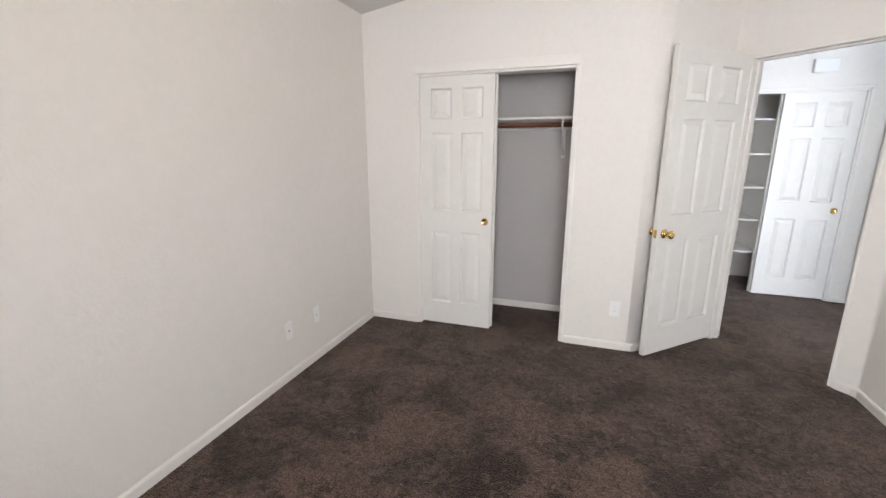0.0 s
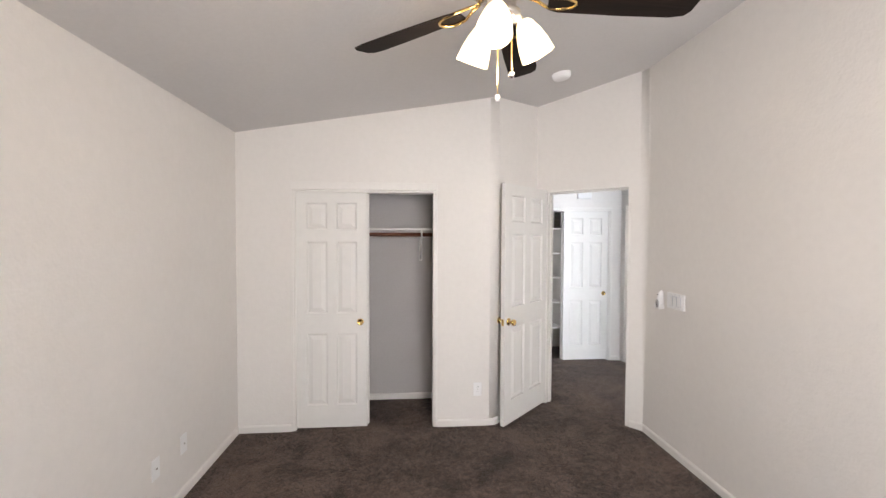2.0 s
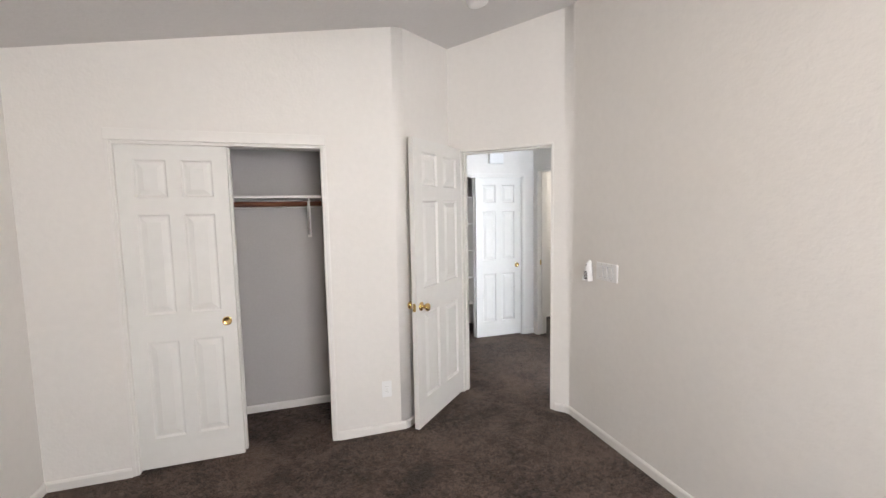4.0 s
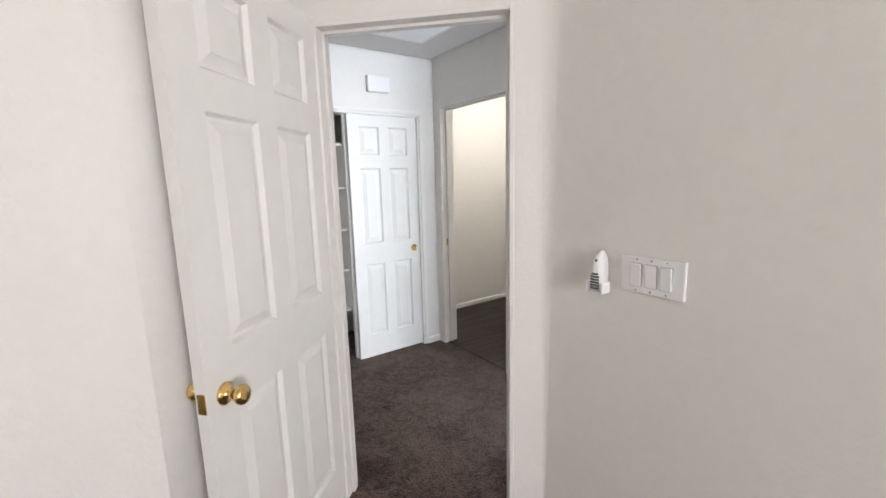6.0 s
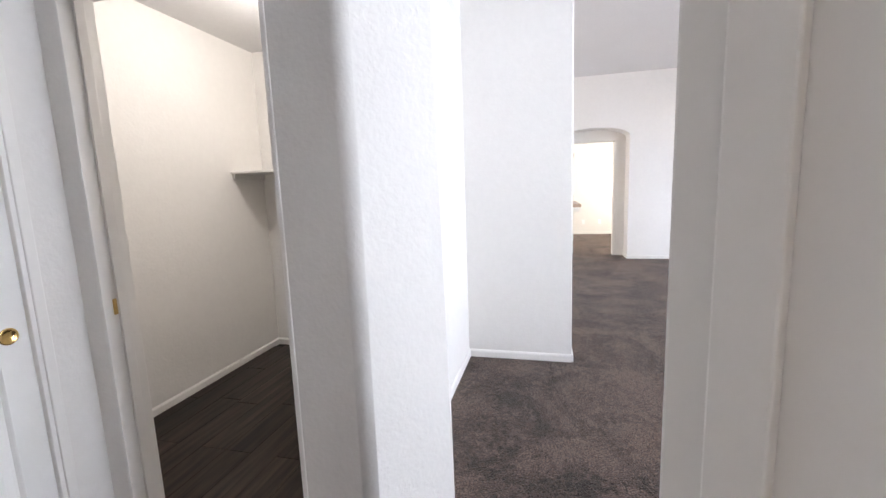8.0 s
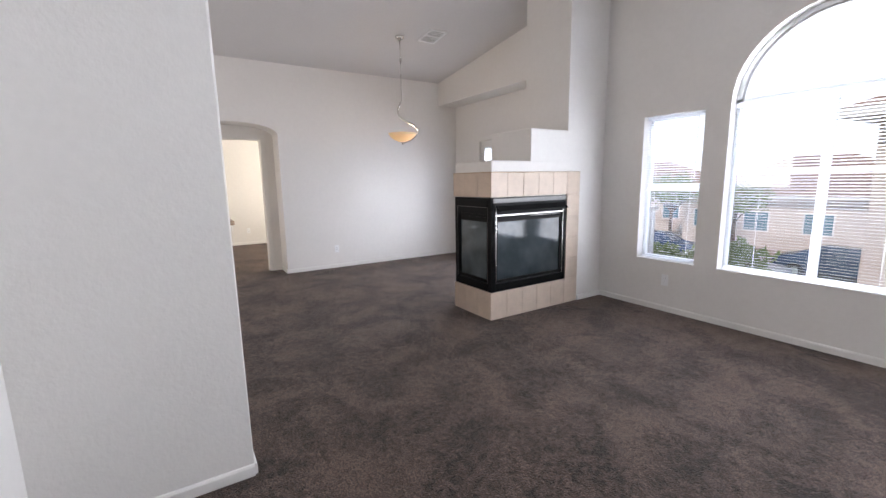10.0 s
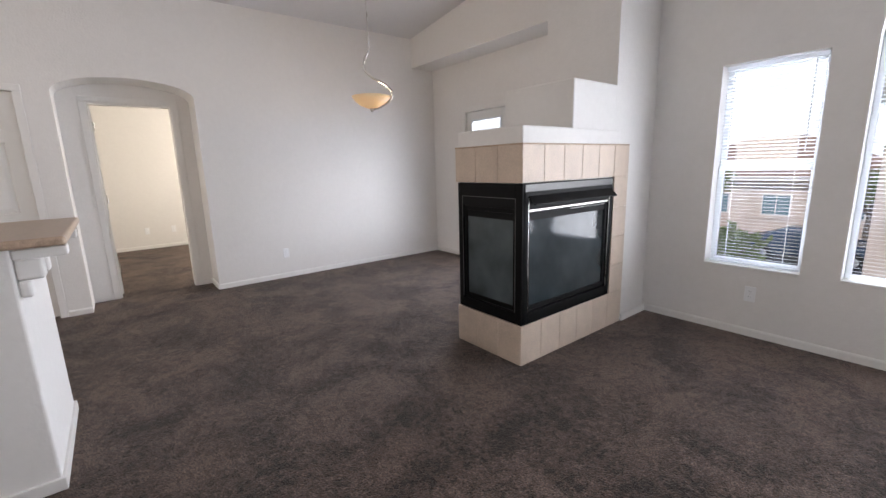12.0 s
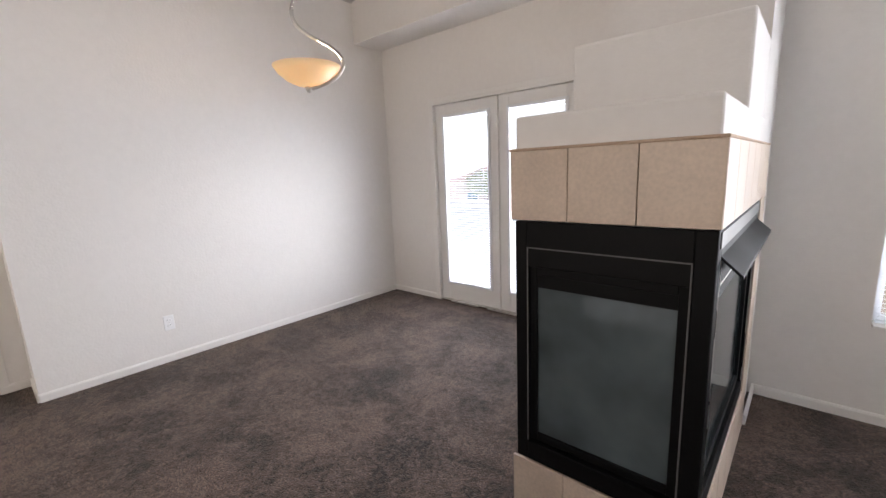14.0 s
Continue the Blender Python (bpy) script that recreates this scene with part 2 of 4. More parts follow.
def box(x0, x1, y0, y1, z0, z1, bev=0.0, seg=2, bm=None):
    own = bmesh.new()
    vs = [own.verts.new(c) for c in ((x0, y0, z0), (x1, y0, z0), (x1, y1, z0), (x0, y1, z0), (x0, y0, z1), (x1, y0, z1), (x1, y1, z1), (x0, y1, z1))]
    for f in ((0, 3, 2, 1), (4, 5, 6, 7), (0, 1, 5, 4), (1, 2, 6, 5), (2, 3, 7, 6), (3, 0, 4, 7)):
        own.faces.new([vs[i] for i in f])
    if bev:
        bmesh.ops.bevel(own, geom=list(own.edges), offset=bev, segments=seg, profile=0.5, affect="EDGES")
    if bm is None:
        return own
    merge(bm, own)
    return bm


def merge(bm, own, m=None):
    if m is not None:
        bmesh.ops.transform(own, matrix=m, verts=own.verts)
    table = {v: bm.verts.new(v.co) for v in own.verts}
    for f in own.faces:
        bm.faces.new([table[v] for v in f.verts])
    own.free()
    return bm


def lathe(profile, steps=24, bm=None, m=None):
    """A body turned round z from (radius, height) pairs."""
    own = bmesh.new()
    rings = []
    for r, z in profile:
        if r < 1e-5:
            rings.append([own.verts.new((0, 0, z))])
        else:
            rings.append([own.verts.new((r * math.cos(2 * math.pi * i / steps), r * math.sin(2 * math.pi * i / steps), z)) for i in range(steps)])
    for a, b in zip(rings, rings[1:]):
        for i in range(steps):
            j = (i + 1) % steps
            q = [a[0]] if len(a) == 1 else [a[i], a[j]]
            q += [b[0]] if len(b) == 1 else [b[j], b[i]]
            if len(q) > 2:
                own.faces.new(q)
    if m is not None:
        bmesh.ops.transform(own, matrix=m, verts=own.verts)
    if bm is None:
        return own
    return merge(bm, own)


def tube(points, radius, steps=10, bm=None):
    own = bmesh.new()
    pts = [Vector(p) for p in points]
    rings = []
    for i, p in enumerate(pts):
        d = (pts[min(i + 1, len(pts) - 1)] - pts[max(i - 1, 0)]).normalized()
        u = d.orthogonal().normalized() if i == 0 else (u - u.dot(d) * d).normalized()
        w = d.cross(u)
        r = radius[i] if isinstance(radius, (list, tuple)) else radius
        rings.append([own.verts.new(p + r * (math.cos(2 * math.pi * k / steps) * u + math.sin(2 * math.pi * k / steps) * w)) for k in range(steps)])
    for a, b in zip(rings, rings[1:]):
        for k in range(steps):
            own.faces.new((a[k], a[(k + 1) % steps], b[(k + 1) % steps], b[k]))
    own.faces.new(rings[0]), own.faces.new(rings[-1])
    return own if bm is None else merge(bm, own)


def prism(outline, z0, z1, bev=0.0, top=None):
    """An upright prism on a plan outline; top may be a function of x and y."""
    own = bmesh.new()
    lo = [own.verts.new((x, y, z0)) for x, y in outline]
    hi = [own.verts.new((x, y, top(x, y) if top else z1)) for x, y in outline]
    n = len(outline)
    own.faces.new(lo), own.faces.new(hi)
    for i in range(n):
        own.faces.new((lo[i], lo[(i + 1) % n], hi[(i + 1) % n], hi[i]))
    if bev:
        edges = [e for e in own.edges if abs(e.verts[0].co.x - e.verts[1].co.x) + abs(e.verts[0].co.y - e.verts[1].co.y) < 1e-4]
        bmesh.ops.bevel(own, geom=edges, offset=bev, segments=4, profile=0.5, affect="EDGES")
    return own


def roof_z(x, y=0):
    return min(2.555 + 0.163 * x, 4.357 - 0.13 * x) + 0.03


def wall(name, front, back, openings=(), top=roof_z, z0=-0.2, round_at=(), mat=None, radius=0.022):
    """A wall with thickness along a chain of plan points. openings: (segment, from, to, sill, head) in metres along the front."""
    bm = bmesh.new()
    for k in range(len(front) - 1):
        a, b = Vector(front[k]), Vector(front[k + 1])
        a2, b2 = Vector(back[k]), Vector(back[k + 1])
        d = (b - a).normalized()
        length = (b - a).length
        holes = [o[1:] for o in openings if o[0] == k]
        cuts = sorted({0.0, length, *[h[0] for h in holes], *[h[1] for h in holes]})
        levels = sorted({z0, *[o[3] for o in openings], *[o[4] for o in openings]})
        thick = (a2 - a) - (a2 - a).dot(d) * d

        def place(s, side):
            if s == 0.0:
                return a2 if side else a
            if s == length:
                return b2 if side else b
            return a + d * s + (thick if side else Vector((0, 0)))

        def level(j, p):
            return levels[j] if j < len(levels) else top(p.x, p.y)

        made = {}

        def vert(i, j, side):
            if (i, j, side) not in made:
                p = place(cuts[i], side)
                made[i, j, side] = bm.verts.new((p.x, p.y, level(j, p)))
            return made[i, j, side]

        def solid(i, j):
            if not (0 <= i < len(cuts) - 1 and 0 <= j < len(levels)):
                return False
            s, z = (cuts[i] + cuts[i + 1]) / 2, levels[j] + 0.01
            return not any(h[0] < s < h[1] and h[2] < z < h[3] for h in holes)

        for i in range(len(cuts) - 1):
            for j in range(len(levels)):
                if not solid(i, j):
                    continue
                for side in (0, 1):
                    bm.faces.new((vert(i, j, side), vert(i + 1, j, side), vert(i + 1, j + 1, side), vert(i, j + 1, side)))
                if not solid(i, j - 1):
                    bm.faces.new((vert(i, j, 0), vert(i + 1, j, 0), vert(i + 1, j, 1), vert(i, j, 1)))
                if not solid(i, j + 1):
                    bm.faces.new((vert(i, j + 1, 0), vert(i + 1, j + 1, 0), vert(i + 1, j + 1, 1), vert(i, j + 1, 1)))
                if not solid(i - 1, j) and not (i == 0 and k > 0):
                    bm.faces.new((vert(i, j, 0), vert(i, j + 1, 0), vert(i, j + 1, 1), vert(i, j, 1)))
                if not solid(i + 1, j) and not (i == len(cuts) - 2 and k < len(front) - 2):
                    bm.faces.new((vert(i + 1, j, 0), vert(i + 1, j + 1, 0), vert(i + 1, j + 1, 1), vert(i + 1, j, 1)))
    bmesh.ops.remove_doubles(bm, verts=bm.verts, dist=1e-4)
    chosen = [e for e in bm.edges if all(any(abs(v.co.x - p[0]) + abs(v.co.y - p[1]) < 2e-3 for p in round_at) for v in e.verts)
              and abs(e.verts[0].co.z - e.verts[1].co.z) > 0.01]
    if chosen:
        bmesh.ops.bevel(bm, geom=chosen, offset=radius, segments=5, profile=0.5, affect="EDGES", clamp_overlap=False)
    ob = part(name, bm, mat or PAINT)
    for f in ob.data.polygons:
        plan = [ob.data.vertices[i].co for i in f.vertices]
        f.use_smooth = bool(round_at) and max(math.hypot(p.x - q.x, p.y - q.y) for p in plan for q in plan) < 0.03
    return tagged(ob, "off-white painted wall with orange-peel texture", "wall", kind="structure")


def spandrel(axis, at0, at1, centre, half, spring, rise, head):
    """Fills a rectangular opening's upper corners so that an arch is left."""
    bm = bmesh.new()
    n = 20
    for k in range(n):
        row = []
        for i in (k, k + 1):
            an = math.pi * i / n
            row.append((centre - half * math.cos(an), spring + rise * math.sin(an)))
        (u0, z0), (u1, z1) = row
        put = (lambda u, v, z: (u, v, z)) if axis == "x" else (lambda u, v, z: (v, u, z))
        quad = [[bm.verts.new(put(u, at, z)) for u, z in ((u0, z0), (u1, z1), (u1, head), (u0, head))] for at in (at0, at1)]
        if head - max(z0, z1) < 1e-3 and head - min(z0, z1) < 1e-3:
            continue
        bm.faces.new(quad[0]), bm.faces.new(quad[1])
        bm.faces.new((quad[0][0], quad[0][1], quad[1][1], quad[1][0]))
    bmesh.ops.remove_doubles(bm, verts=bm.verts, dist=1e-5)
    return bm


def skirting(points, name="baseboard", h=0.058, t=0.013):
    """A painted baseboard along a chain of plan points; it stands out to the left of the way."""
    bm = bmesh.new()
    for (xa, ya), (xb, yb) in zip(points, points[1:]):
        d = Vector((xb - xa, yb - ya))
        n = Vector((-d.y, d.x)).normalized()
        prof = ((0, 0), (t, 0), (t, h - 0.012), (t * 0.55, h - 0.002), (0, h))
        ends = []
        for px, py in ((xa, ya), (xb, yb)):
            ends.append([bm.verts.new((px + n.x * u, py + n.y * u, 0.002 + z)) for u, z in prof])
        for i in range(5):
            bm.faces.new((ends[0][i], ends[0][(i + 1) % 5], ends[1][(i + 1) % 5], ends[1][i]))
        bm.faces.new(ends[0]), bm.faces.new(ends[1])
    return tagged(part(name, bm, TRIM), "low white painted baseboard along the wall", "baseboard", kind="structure")


# ---- structure: bedroom ----
wall("wall_bedroom_north", [(-0.79, 4.405), (1.327, 4.405), (1.835, 4.905), (2.535, 4.205), (2.535, 0.0)],
     [(-0.79, 4.525), (1.277, 4.525), (1.8235, 5.0545), (2.66, 4.218), (2.66, 0.0)],
     [(0, 0.445, 1.605, -0.2, 1.985), (2, 0.10, 0.865, -0.2, 2.045)],
     round_at=[(1.327, 4.405), (2.535, 4.205), (2.66, 4.218)], radius=0.05)
wall("wall_bedroom_west", [(-0.79, -0.12), (-0.79, 5.16)], [(-0.91, -0.12), (-0.91, 5.16)])
wall("wall_bedroom_south", [(-0.79, 0.0), (2.66, 0.0)], [(-0.79, -0.12), (2.66, -0.12)], [(0, 1.47, 3.07, 0.9, 2.1)])
# closet walls carry their shade in the paint colour
wall("wall_closet_back", [(-0.79, 5.04), (1.30, 5.04)], [(-0.79, 5.16), (1.30, 5.16)], mat=CLOSET_SHADE)
wall("wall_closet_side", [(0.96, 4.525), (0.96, 5.04)], [(1.08, 4.525), (1.08, 5.04)], mat=CLOSET_SHADE)

# ---- structure: hall, linen closet, utility room ----
wall("wall_hall_west", [(1.95, 4.96), (1.95, 7.0)], [(1.83, 4.99), (1.83, 7.0)])
wall("wall_linen", [(1.95, 6.15), (3.35, 6.15)], [(1.95, 6.27), (3.35, 6.27)], [(0, 0.05, 1.25, -0.2, 1.96)])
wall("wall_linen_back", [(1.95, 6.88), (3.47, 6.88)], [(1.95, 7.0), (3.47, 7.0)])
wall("wall_linen_side", [(3.30, 6.27), (3.30, 6.88)], [(3.47, 6.27), (3.47, 6.88)])
wall("wall_utility", [(3.35, 6.27), (3.35, 5.03), (3.58, 4.80), (3.84, 5.06), (5.29, 5.06)],
     [(3.47, 6.27), (3.47, 5.079), (3.58, 4.97), (3.79, 5.18), (5.29, 5.18)],
     [(0, 0.205, 1.005, -0.2, 2.03)], round_at=[(3.35, 5.03), (3.58, 4.80)], radius=0.03)
wall("wall_utility_north", [(3.47, 6.77), (5.34, 6.77)], [(3.47, 6.89), (5.34, 6.89)])
GRID = EAST
wall("wall_stub", [(5.47, 7.4), (5.47, 4.335), (5.33, 4.335), (5.33, 7.4)], [(5.40, 7.4), (5.40, 4.40), (5.399, 4.40), (5.399, 7.4)],
     round_at=[(5.47, 4.335), (5.33, 4.335)], radius=0.018)

# ---- structure: living and dining ----
GRID = EAST
wall("wall_living_south", [(2.66, 0.38), (6.15, 0.38), (6.45, 0.38)], [(2.66, 0.20), (6.15, 0.20), (6.45, 0.20)],
     [(0, 0.40, 0.98, 0.52, 1.975), (0, 1.19, 2.49, 0.52, 2.651), (0, 2.697, 3.287, 0.52, 1.975)])
tagged(part("wall_arch_corners", spandrel("x", 0.379, 0.201, 4.50, 0.65, 2.0, 0.65, 2.651), PAINT), "off-white painted plaster round the arched window", "wall", kind="structure")
wall("wall_dining_south", [(7.02, 0.03), (9.9, 0.03)], [(7.02, -0.12), (9.9, -0.12)], [(0, 0.62, 2.19, -0.2, 2.05)])
wall("wall_dining_east", [(9.9, -0.12), (9.9, 7.4)], [(10.28, -0.12), (10.28, 7.4)], [(0, 3.30, 4.42, -0.2, 2.235), (0, 4.66, 5.44, -0.2, 2.05)])
tagged(part("wall_arch_niche_corners", spandrel("y", 9.901, 10.279, 3.74, 0.56, 2.07, 0.16, 2.235), PAINT), "off-white plaster of the shallow arched doorway", "wall", kind="structure")
wall("wall_far_room_west", [(10.281, 1.4), (10.281, 5.6)], [(10.40, 1.4), (10.40, 5.6)], [(0, 1.95, 2.68, -0.2, 2.04)], top=lambda x, y: 3.0)
wall("wall_far_room_east", [(13.7, 1.4), (13.7, 5.6)], [(13.82, 1.4), (13.82, 5.6)], top=lambda x, y: 3.0)
wall("wall_far_room_south", [(10.28, 1.5), (13.82, 1.5)], [(10.28, 1.38), (13.82, 1.38)], [(0, 0.9, 2.5, 0.9, 2.2)], top=lambda x, y: 3.0)
wall("wall_far_room_north", [(10.28, 5.5), (13.82, 5.5)], [(10.28, 5.62), (13.82, 5.62)], top=lambda x, y: 3.0)
wall("wall_kitchen_north", [(5.33, 7.4), (6.15, 7.4), (10.28, 7.4)], [(5.33, 7.52), (6.15, 7.52), (10.28, 7.52)], [(1, 0.85, 2.25, 1.1, 2.1)])
wall("wall_pantry_back", [(10.28, 4.3), (10.28, 5.5)], [(10.281, 4.3), (10.281, 5.5)], top=lambda x, y: 2.2)

tagged(part("floor", box(-1.0, 13.9, -0.2, 7.6, -0.22, 0.0), CARPET), "dark grey-brown cut-pile carpet with worn nap", "carpet", kind="structure")


def ceiling():
    bm = bmesh.new()
    y0, y1 = -0.2, 7.55
    prof = [(-0.95, roof_z(-0.95)), (6.15, roof_z(6.15)), (10.45, roof_z(10.45))]
    rows = [[bm.verts.new((x, y, z - 0.03 + dz)) for x, z in prof] for y in (y0, y1) for dz in (0, 0.15)]
    lo0, hi0, lo1, hi1 = rows
    for i in range(2):
        bm.faces.new((lo0[i], lo0[i + 1], lo1[i + 1], lo1[i])), bm.faces.new((hi0[i], hi0[i + 1], hi1[i + 1], hi1[i]))
        bm.faces.new((lo0[i], lo0[i + 1], hi0[i + 1], hi0[i])), bm.faces.new((lo1[i], lo1[i + 1], hi1[i + 1], hi1[i]))
    bm.faces.new((lo0[0], lo1[0], hi1[0], hi0[0])), bm.faces.new((lo0[2], lo1[2], hi1[2], hi0[2]))
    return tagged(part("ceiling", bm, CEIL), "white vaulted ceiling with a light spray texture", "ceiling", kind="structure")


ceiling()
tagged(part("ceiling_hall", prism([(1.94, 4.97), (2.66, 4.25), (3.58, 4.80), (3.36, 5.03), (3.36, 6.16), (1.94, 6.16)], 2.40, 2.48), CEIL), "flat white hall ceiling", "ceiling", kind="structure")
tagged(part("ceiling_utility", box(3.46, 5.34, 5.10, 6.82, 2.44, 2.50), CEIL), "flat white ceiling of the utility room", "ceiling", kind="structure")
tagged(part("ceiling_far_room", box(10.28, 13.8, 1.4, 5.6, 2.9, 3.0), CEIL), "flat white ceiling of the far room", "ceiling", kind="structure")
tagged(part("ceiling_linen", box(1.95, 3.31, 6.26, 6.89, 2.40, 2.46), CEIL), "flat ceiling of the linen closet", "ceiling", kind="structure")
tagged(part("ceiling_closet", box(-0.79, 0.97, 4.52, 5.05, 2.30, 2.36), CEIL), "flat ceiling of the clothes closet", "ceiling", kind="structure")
tagged(part("soffit", prism([(7.02, 0.03), (9.9, 0.03), (9.9, 0.40), (7.02, 0.40)], 2.685, 3, top=roof_z), PAINT), "painted soffit over the glazed doors", "soffit", kind="structure")

GRID = WEST
for chain in (
    [(-0.79, 0.0), (2.535, 0.0)],
    [(-0.36, 4.405), (-0.79, 4.405), (-0.79, 0.0)],
    [(1.327 + 0.02, 4.43), (1.31, 4.405), (0.838, 4.405)],
    [(1.80, 4.878), (1.347, 4.43)],
    [(2.535, 0.0), (2.535, 4.19), (2.515, 4.226), (2.46, 4.281)],
    [(0.96, 5.04), (-0.79, 5.04)],
    [(3.35, 6.15), (3.22, 6.15)], [(3.35, 5.20), (3.35, 5.035), (3.58, 4.80), (3.84, 5.06), (5.29, 5.06)][::-1],
    [(5.27, 6.77), (3.47, 6.77)], [(5.277, 5.22), (5.277, 6.77)],
):
    skirting(chain)
GRID = EAST
for chain in (
    [(5.47, 4.335), (5.33, 4.335), (5.33, 5.10)][::1],
    [(2.712, 4.27), (2.712, 0.38), (6.40, 0.38), (6.40, 0.785)],
    [(7.07, 0.03), (7.63, 0.03)], [(9.22, 0.03), (9.9, 0.03), (9.9, 3.18), (10.28, 3.18), (10.28, 3.34)], [(9.9, 4.30), (9.9, 4.48)],
    [(13.7, 1.5), (13.7, 5.5)],
):
    skirting(chain)


# ---- doors ----
GRID = WEST
def panel_ring(w, h, depth=0.014):
    """A sunk and fielded door panel, w by h, its outer rim in the plane y = 0 and its front to -y."""
    bm = bmesh.new()
    rings = []
    for inset, y in ((0, 0), (0.003, 0.004), (0.009, depth), (0.017, depth), (0.044, 0.0035), (0.047, 0.002)):
        rings.append([bm.verts.new((x, y, z)) for x, z in ((inset, inset), (w - inset, inset), (w - inset, h - inset), (inset, h - inset))])
    for a, b in zip(rings, rings[1:]):
        for i in range(4):
            bm.faces.new((a[i], a[(i + 1) % 4], b[(i + 1) % 4], b[i]))
    bm.faces.new(rings[-1])
    me = bpy.data.meshes.new("panel")
    bm.normal_update()
    bm.to_mesh(me), bm.free()
    me.materials.append(DOORP)
    return me


def panel_door(parent, w, h=2.03, thick=0.035, both=True):
    """Leaf of a six-panel door from x 0 to w, y 0 to thick, with its panels as parts."""
    stile, mull = 0.145 * w, 0.13 * w
    pw = (w - 2 * stile - mull) / 2
    rows = [(0.095 * h, 0.401 * h), (0.487 * h, 0.792 * h), (0.843 * h, 0.955 * h)]
    cols = [(stile, stile + pw), (stile + pw + mull, w - stile)]
    xs = sorted({0, w, *[c for p in cols for c in p]})
    zs = sorted({0, h, *[c for p in rows for c in p]})
    bm = bmesh.new()
    for y in (0, thick):
        for i in range(len(xs) - 1):
            for j in range(len(zs) - 1):
                hole = any(abs(xs[i] - a) < 1e-6 for a, b in cols) and any(abs(zs[j] - a) < 1e-6 for a, b in rows)
                if hole and (y == 0 or both):
                    continue
                bm.faces.new([bm.verts.new(c) for c in ((xs[i], y, zs[j]), (xs[i + 1], y, zs[j]), (xs[i + 1], y, zs[j + 1]), (xs[i], y, zs[j + 1]))])
    for x in (0, w):
        bm.faces.new([bm.verts.new(c) for c in ((x, 0, 0), (x, thick, 0), (x, thick, h), (x, 0, h))])
    for z in (0, h):
        bm.faces.new([bm.verts.new(c) for c in ((0, 0, z), (w, 0, z), (w, thick, z), (0, thick, z))])
    bmesh.ops.remove_doubles(bm, verts=bm.verts, dist=1e-5)
    leaf = part("leaf", bm, DOORP, parent)
    for a, b in rows:
        me = panel_ring(pw, b - a)
        for c, d in cols:
            part("panel", me, DOORP, leaf, at=pose(c, 0, a))
            if both:
                part("panel", me, DOORP, leaf, at=pose(d, thick, a, 0, 0, 180))
    return leaf


def knob(parent, x, y, z, way=-1):
    """A round door knob with its rose, that stands out along y."""
    prof = [(0.0, 0.0), (0.031, 0.0), (0.032, 0.004), (0.026, 0.009), (0.012, 0.012), (0.011, 0.030), (0.019, 0.036), (0.027, 0.046), (0.028, 0.056), (0.022, 0.064), (0.008, 0.067), (0.0, 0.067)]
    return part("knob", lathe(prof, 24), BRASS, parent, "polished brass knob", True, pose(x, y, z, 90 if way < 0 else -90))


def finger_pull(parent, x, y, z):
    prof = [(0.0, 0.001), (0.018, 0.001), (0.021, 0.003), (0.026, 0.004), (0.028, 0.002), (0.028, 0.0)]
    return part("finger_pull", lathe(prof, 24), BRASS, parent, "round brass finger pull", True, pose(x, y, z, 90))


door = thing("door_1", 1.902, 4.868, 0.022, 224.5, "white six-panel bedroom door, standing wide open", "door", kind="structure")
DW = 0.76
leaf = panel_door(door, DW)

knob(leaf, DW - 0.062, 0.0, 0.872, -1)
knob(leaf, DW - 0.062, 0.035, 0.872, 1)
part("latch_plate", box(DW - 0.001, DW + 0.002, 0.006, 0.029, 0.845, 0.90), BRASS, leaf, "brass latch plate")
for hz in (0.2, 1.0, 1.8):
    part("hinge", lathe([(0, 0), (0.006, 0), (0.006, 0.09), (0, 0.09)], 10), BRASS, leaf, at=pose(-0.004, 0.038, hz))


def lining(name, w, h, depth, parent=None, stop=True, t=0.018):
    """Painted jamb lining of a doorway: two uprights and a head, with door stops; x along the opening, y into it."""
    root = thing(name, 0, 0, 0, 0, "white painted wooden door jamb", "door frame", kind="structure")
    for x0, x1 in ((0, t), (w - t, w)):
        up = part("jamb", box(x0, x1, -0.004, depth + 0.004, 0.003, h, 0.003), TRIM, root)
        if stop:
            xa = (t, t + 0.012) if x0 == 0 else (w - t - 0.012, w - t)
            part("stop", box(*xa, 0.045, 0.080, 0.003, h - t, 0.002), TRIM, up)
    head = part("head_jamb", box(t, w - t, -0.004, depth + 0.004, h - t, h, 0.003), TRIM, root)
    if stop:
        part("stop", box(t, w - t, 0.045, 0.080, h - t - 0.012, h - t, 0.002), TRIM, head)
    return root


fr = lining("door_frame", 0.765, 2.045, 0.11)
fr.matrix_basis = GRID @ pose(1.835 + 0.10 * 0.7071, 4.905 - 0.10 * 0.7071, 0, 0, 0, -45)
part("strike_plate", box(0.7455, 0.7468, 0.008, 0.034, 0.88, 0.94), BRASS, fr, "brass strike plate")
fr = lining("door_frame", 0.80, 2.03, 0.12)
fr.matrix_basis = GRID @ pose(3.35, 6.065, 0, 0, 0, -90)
part("strike_plate", box(0.0185, 0.0195, 0.03, 0.055, 0.88, 0.94), BRASS, fr, "brass strike plate")
GRID = EAST
fr = lining("door_frame", 0.73, 2.04, 0.12, stop=False)
fr.matrix_basis = pose(10.281, 4.08, 0, 0, 0, -90)


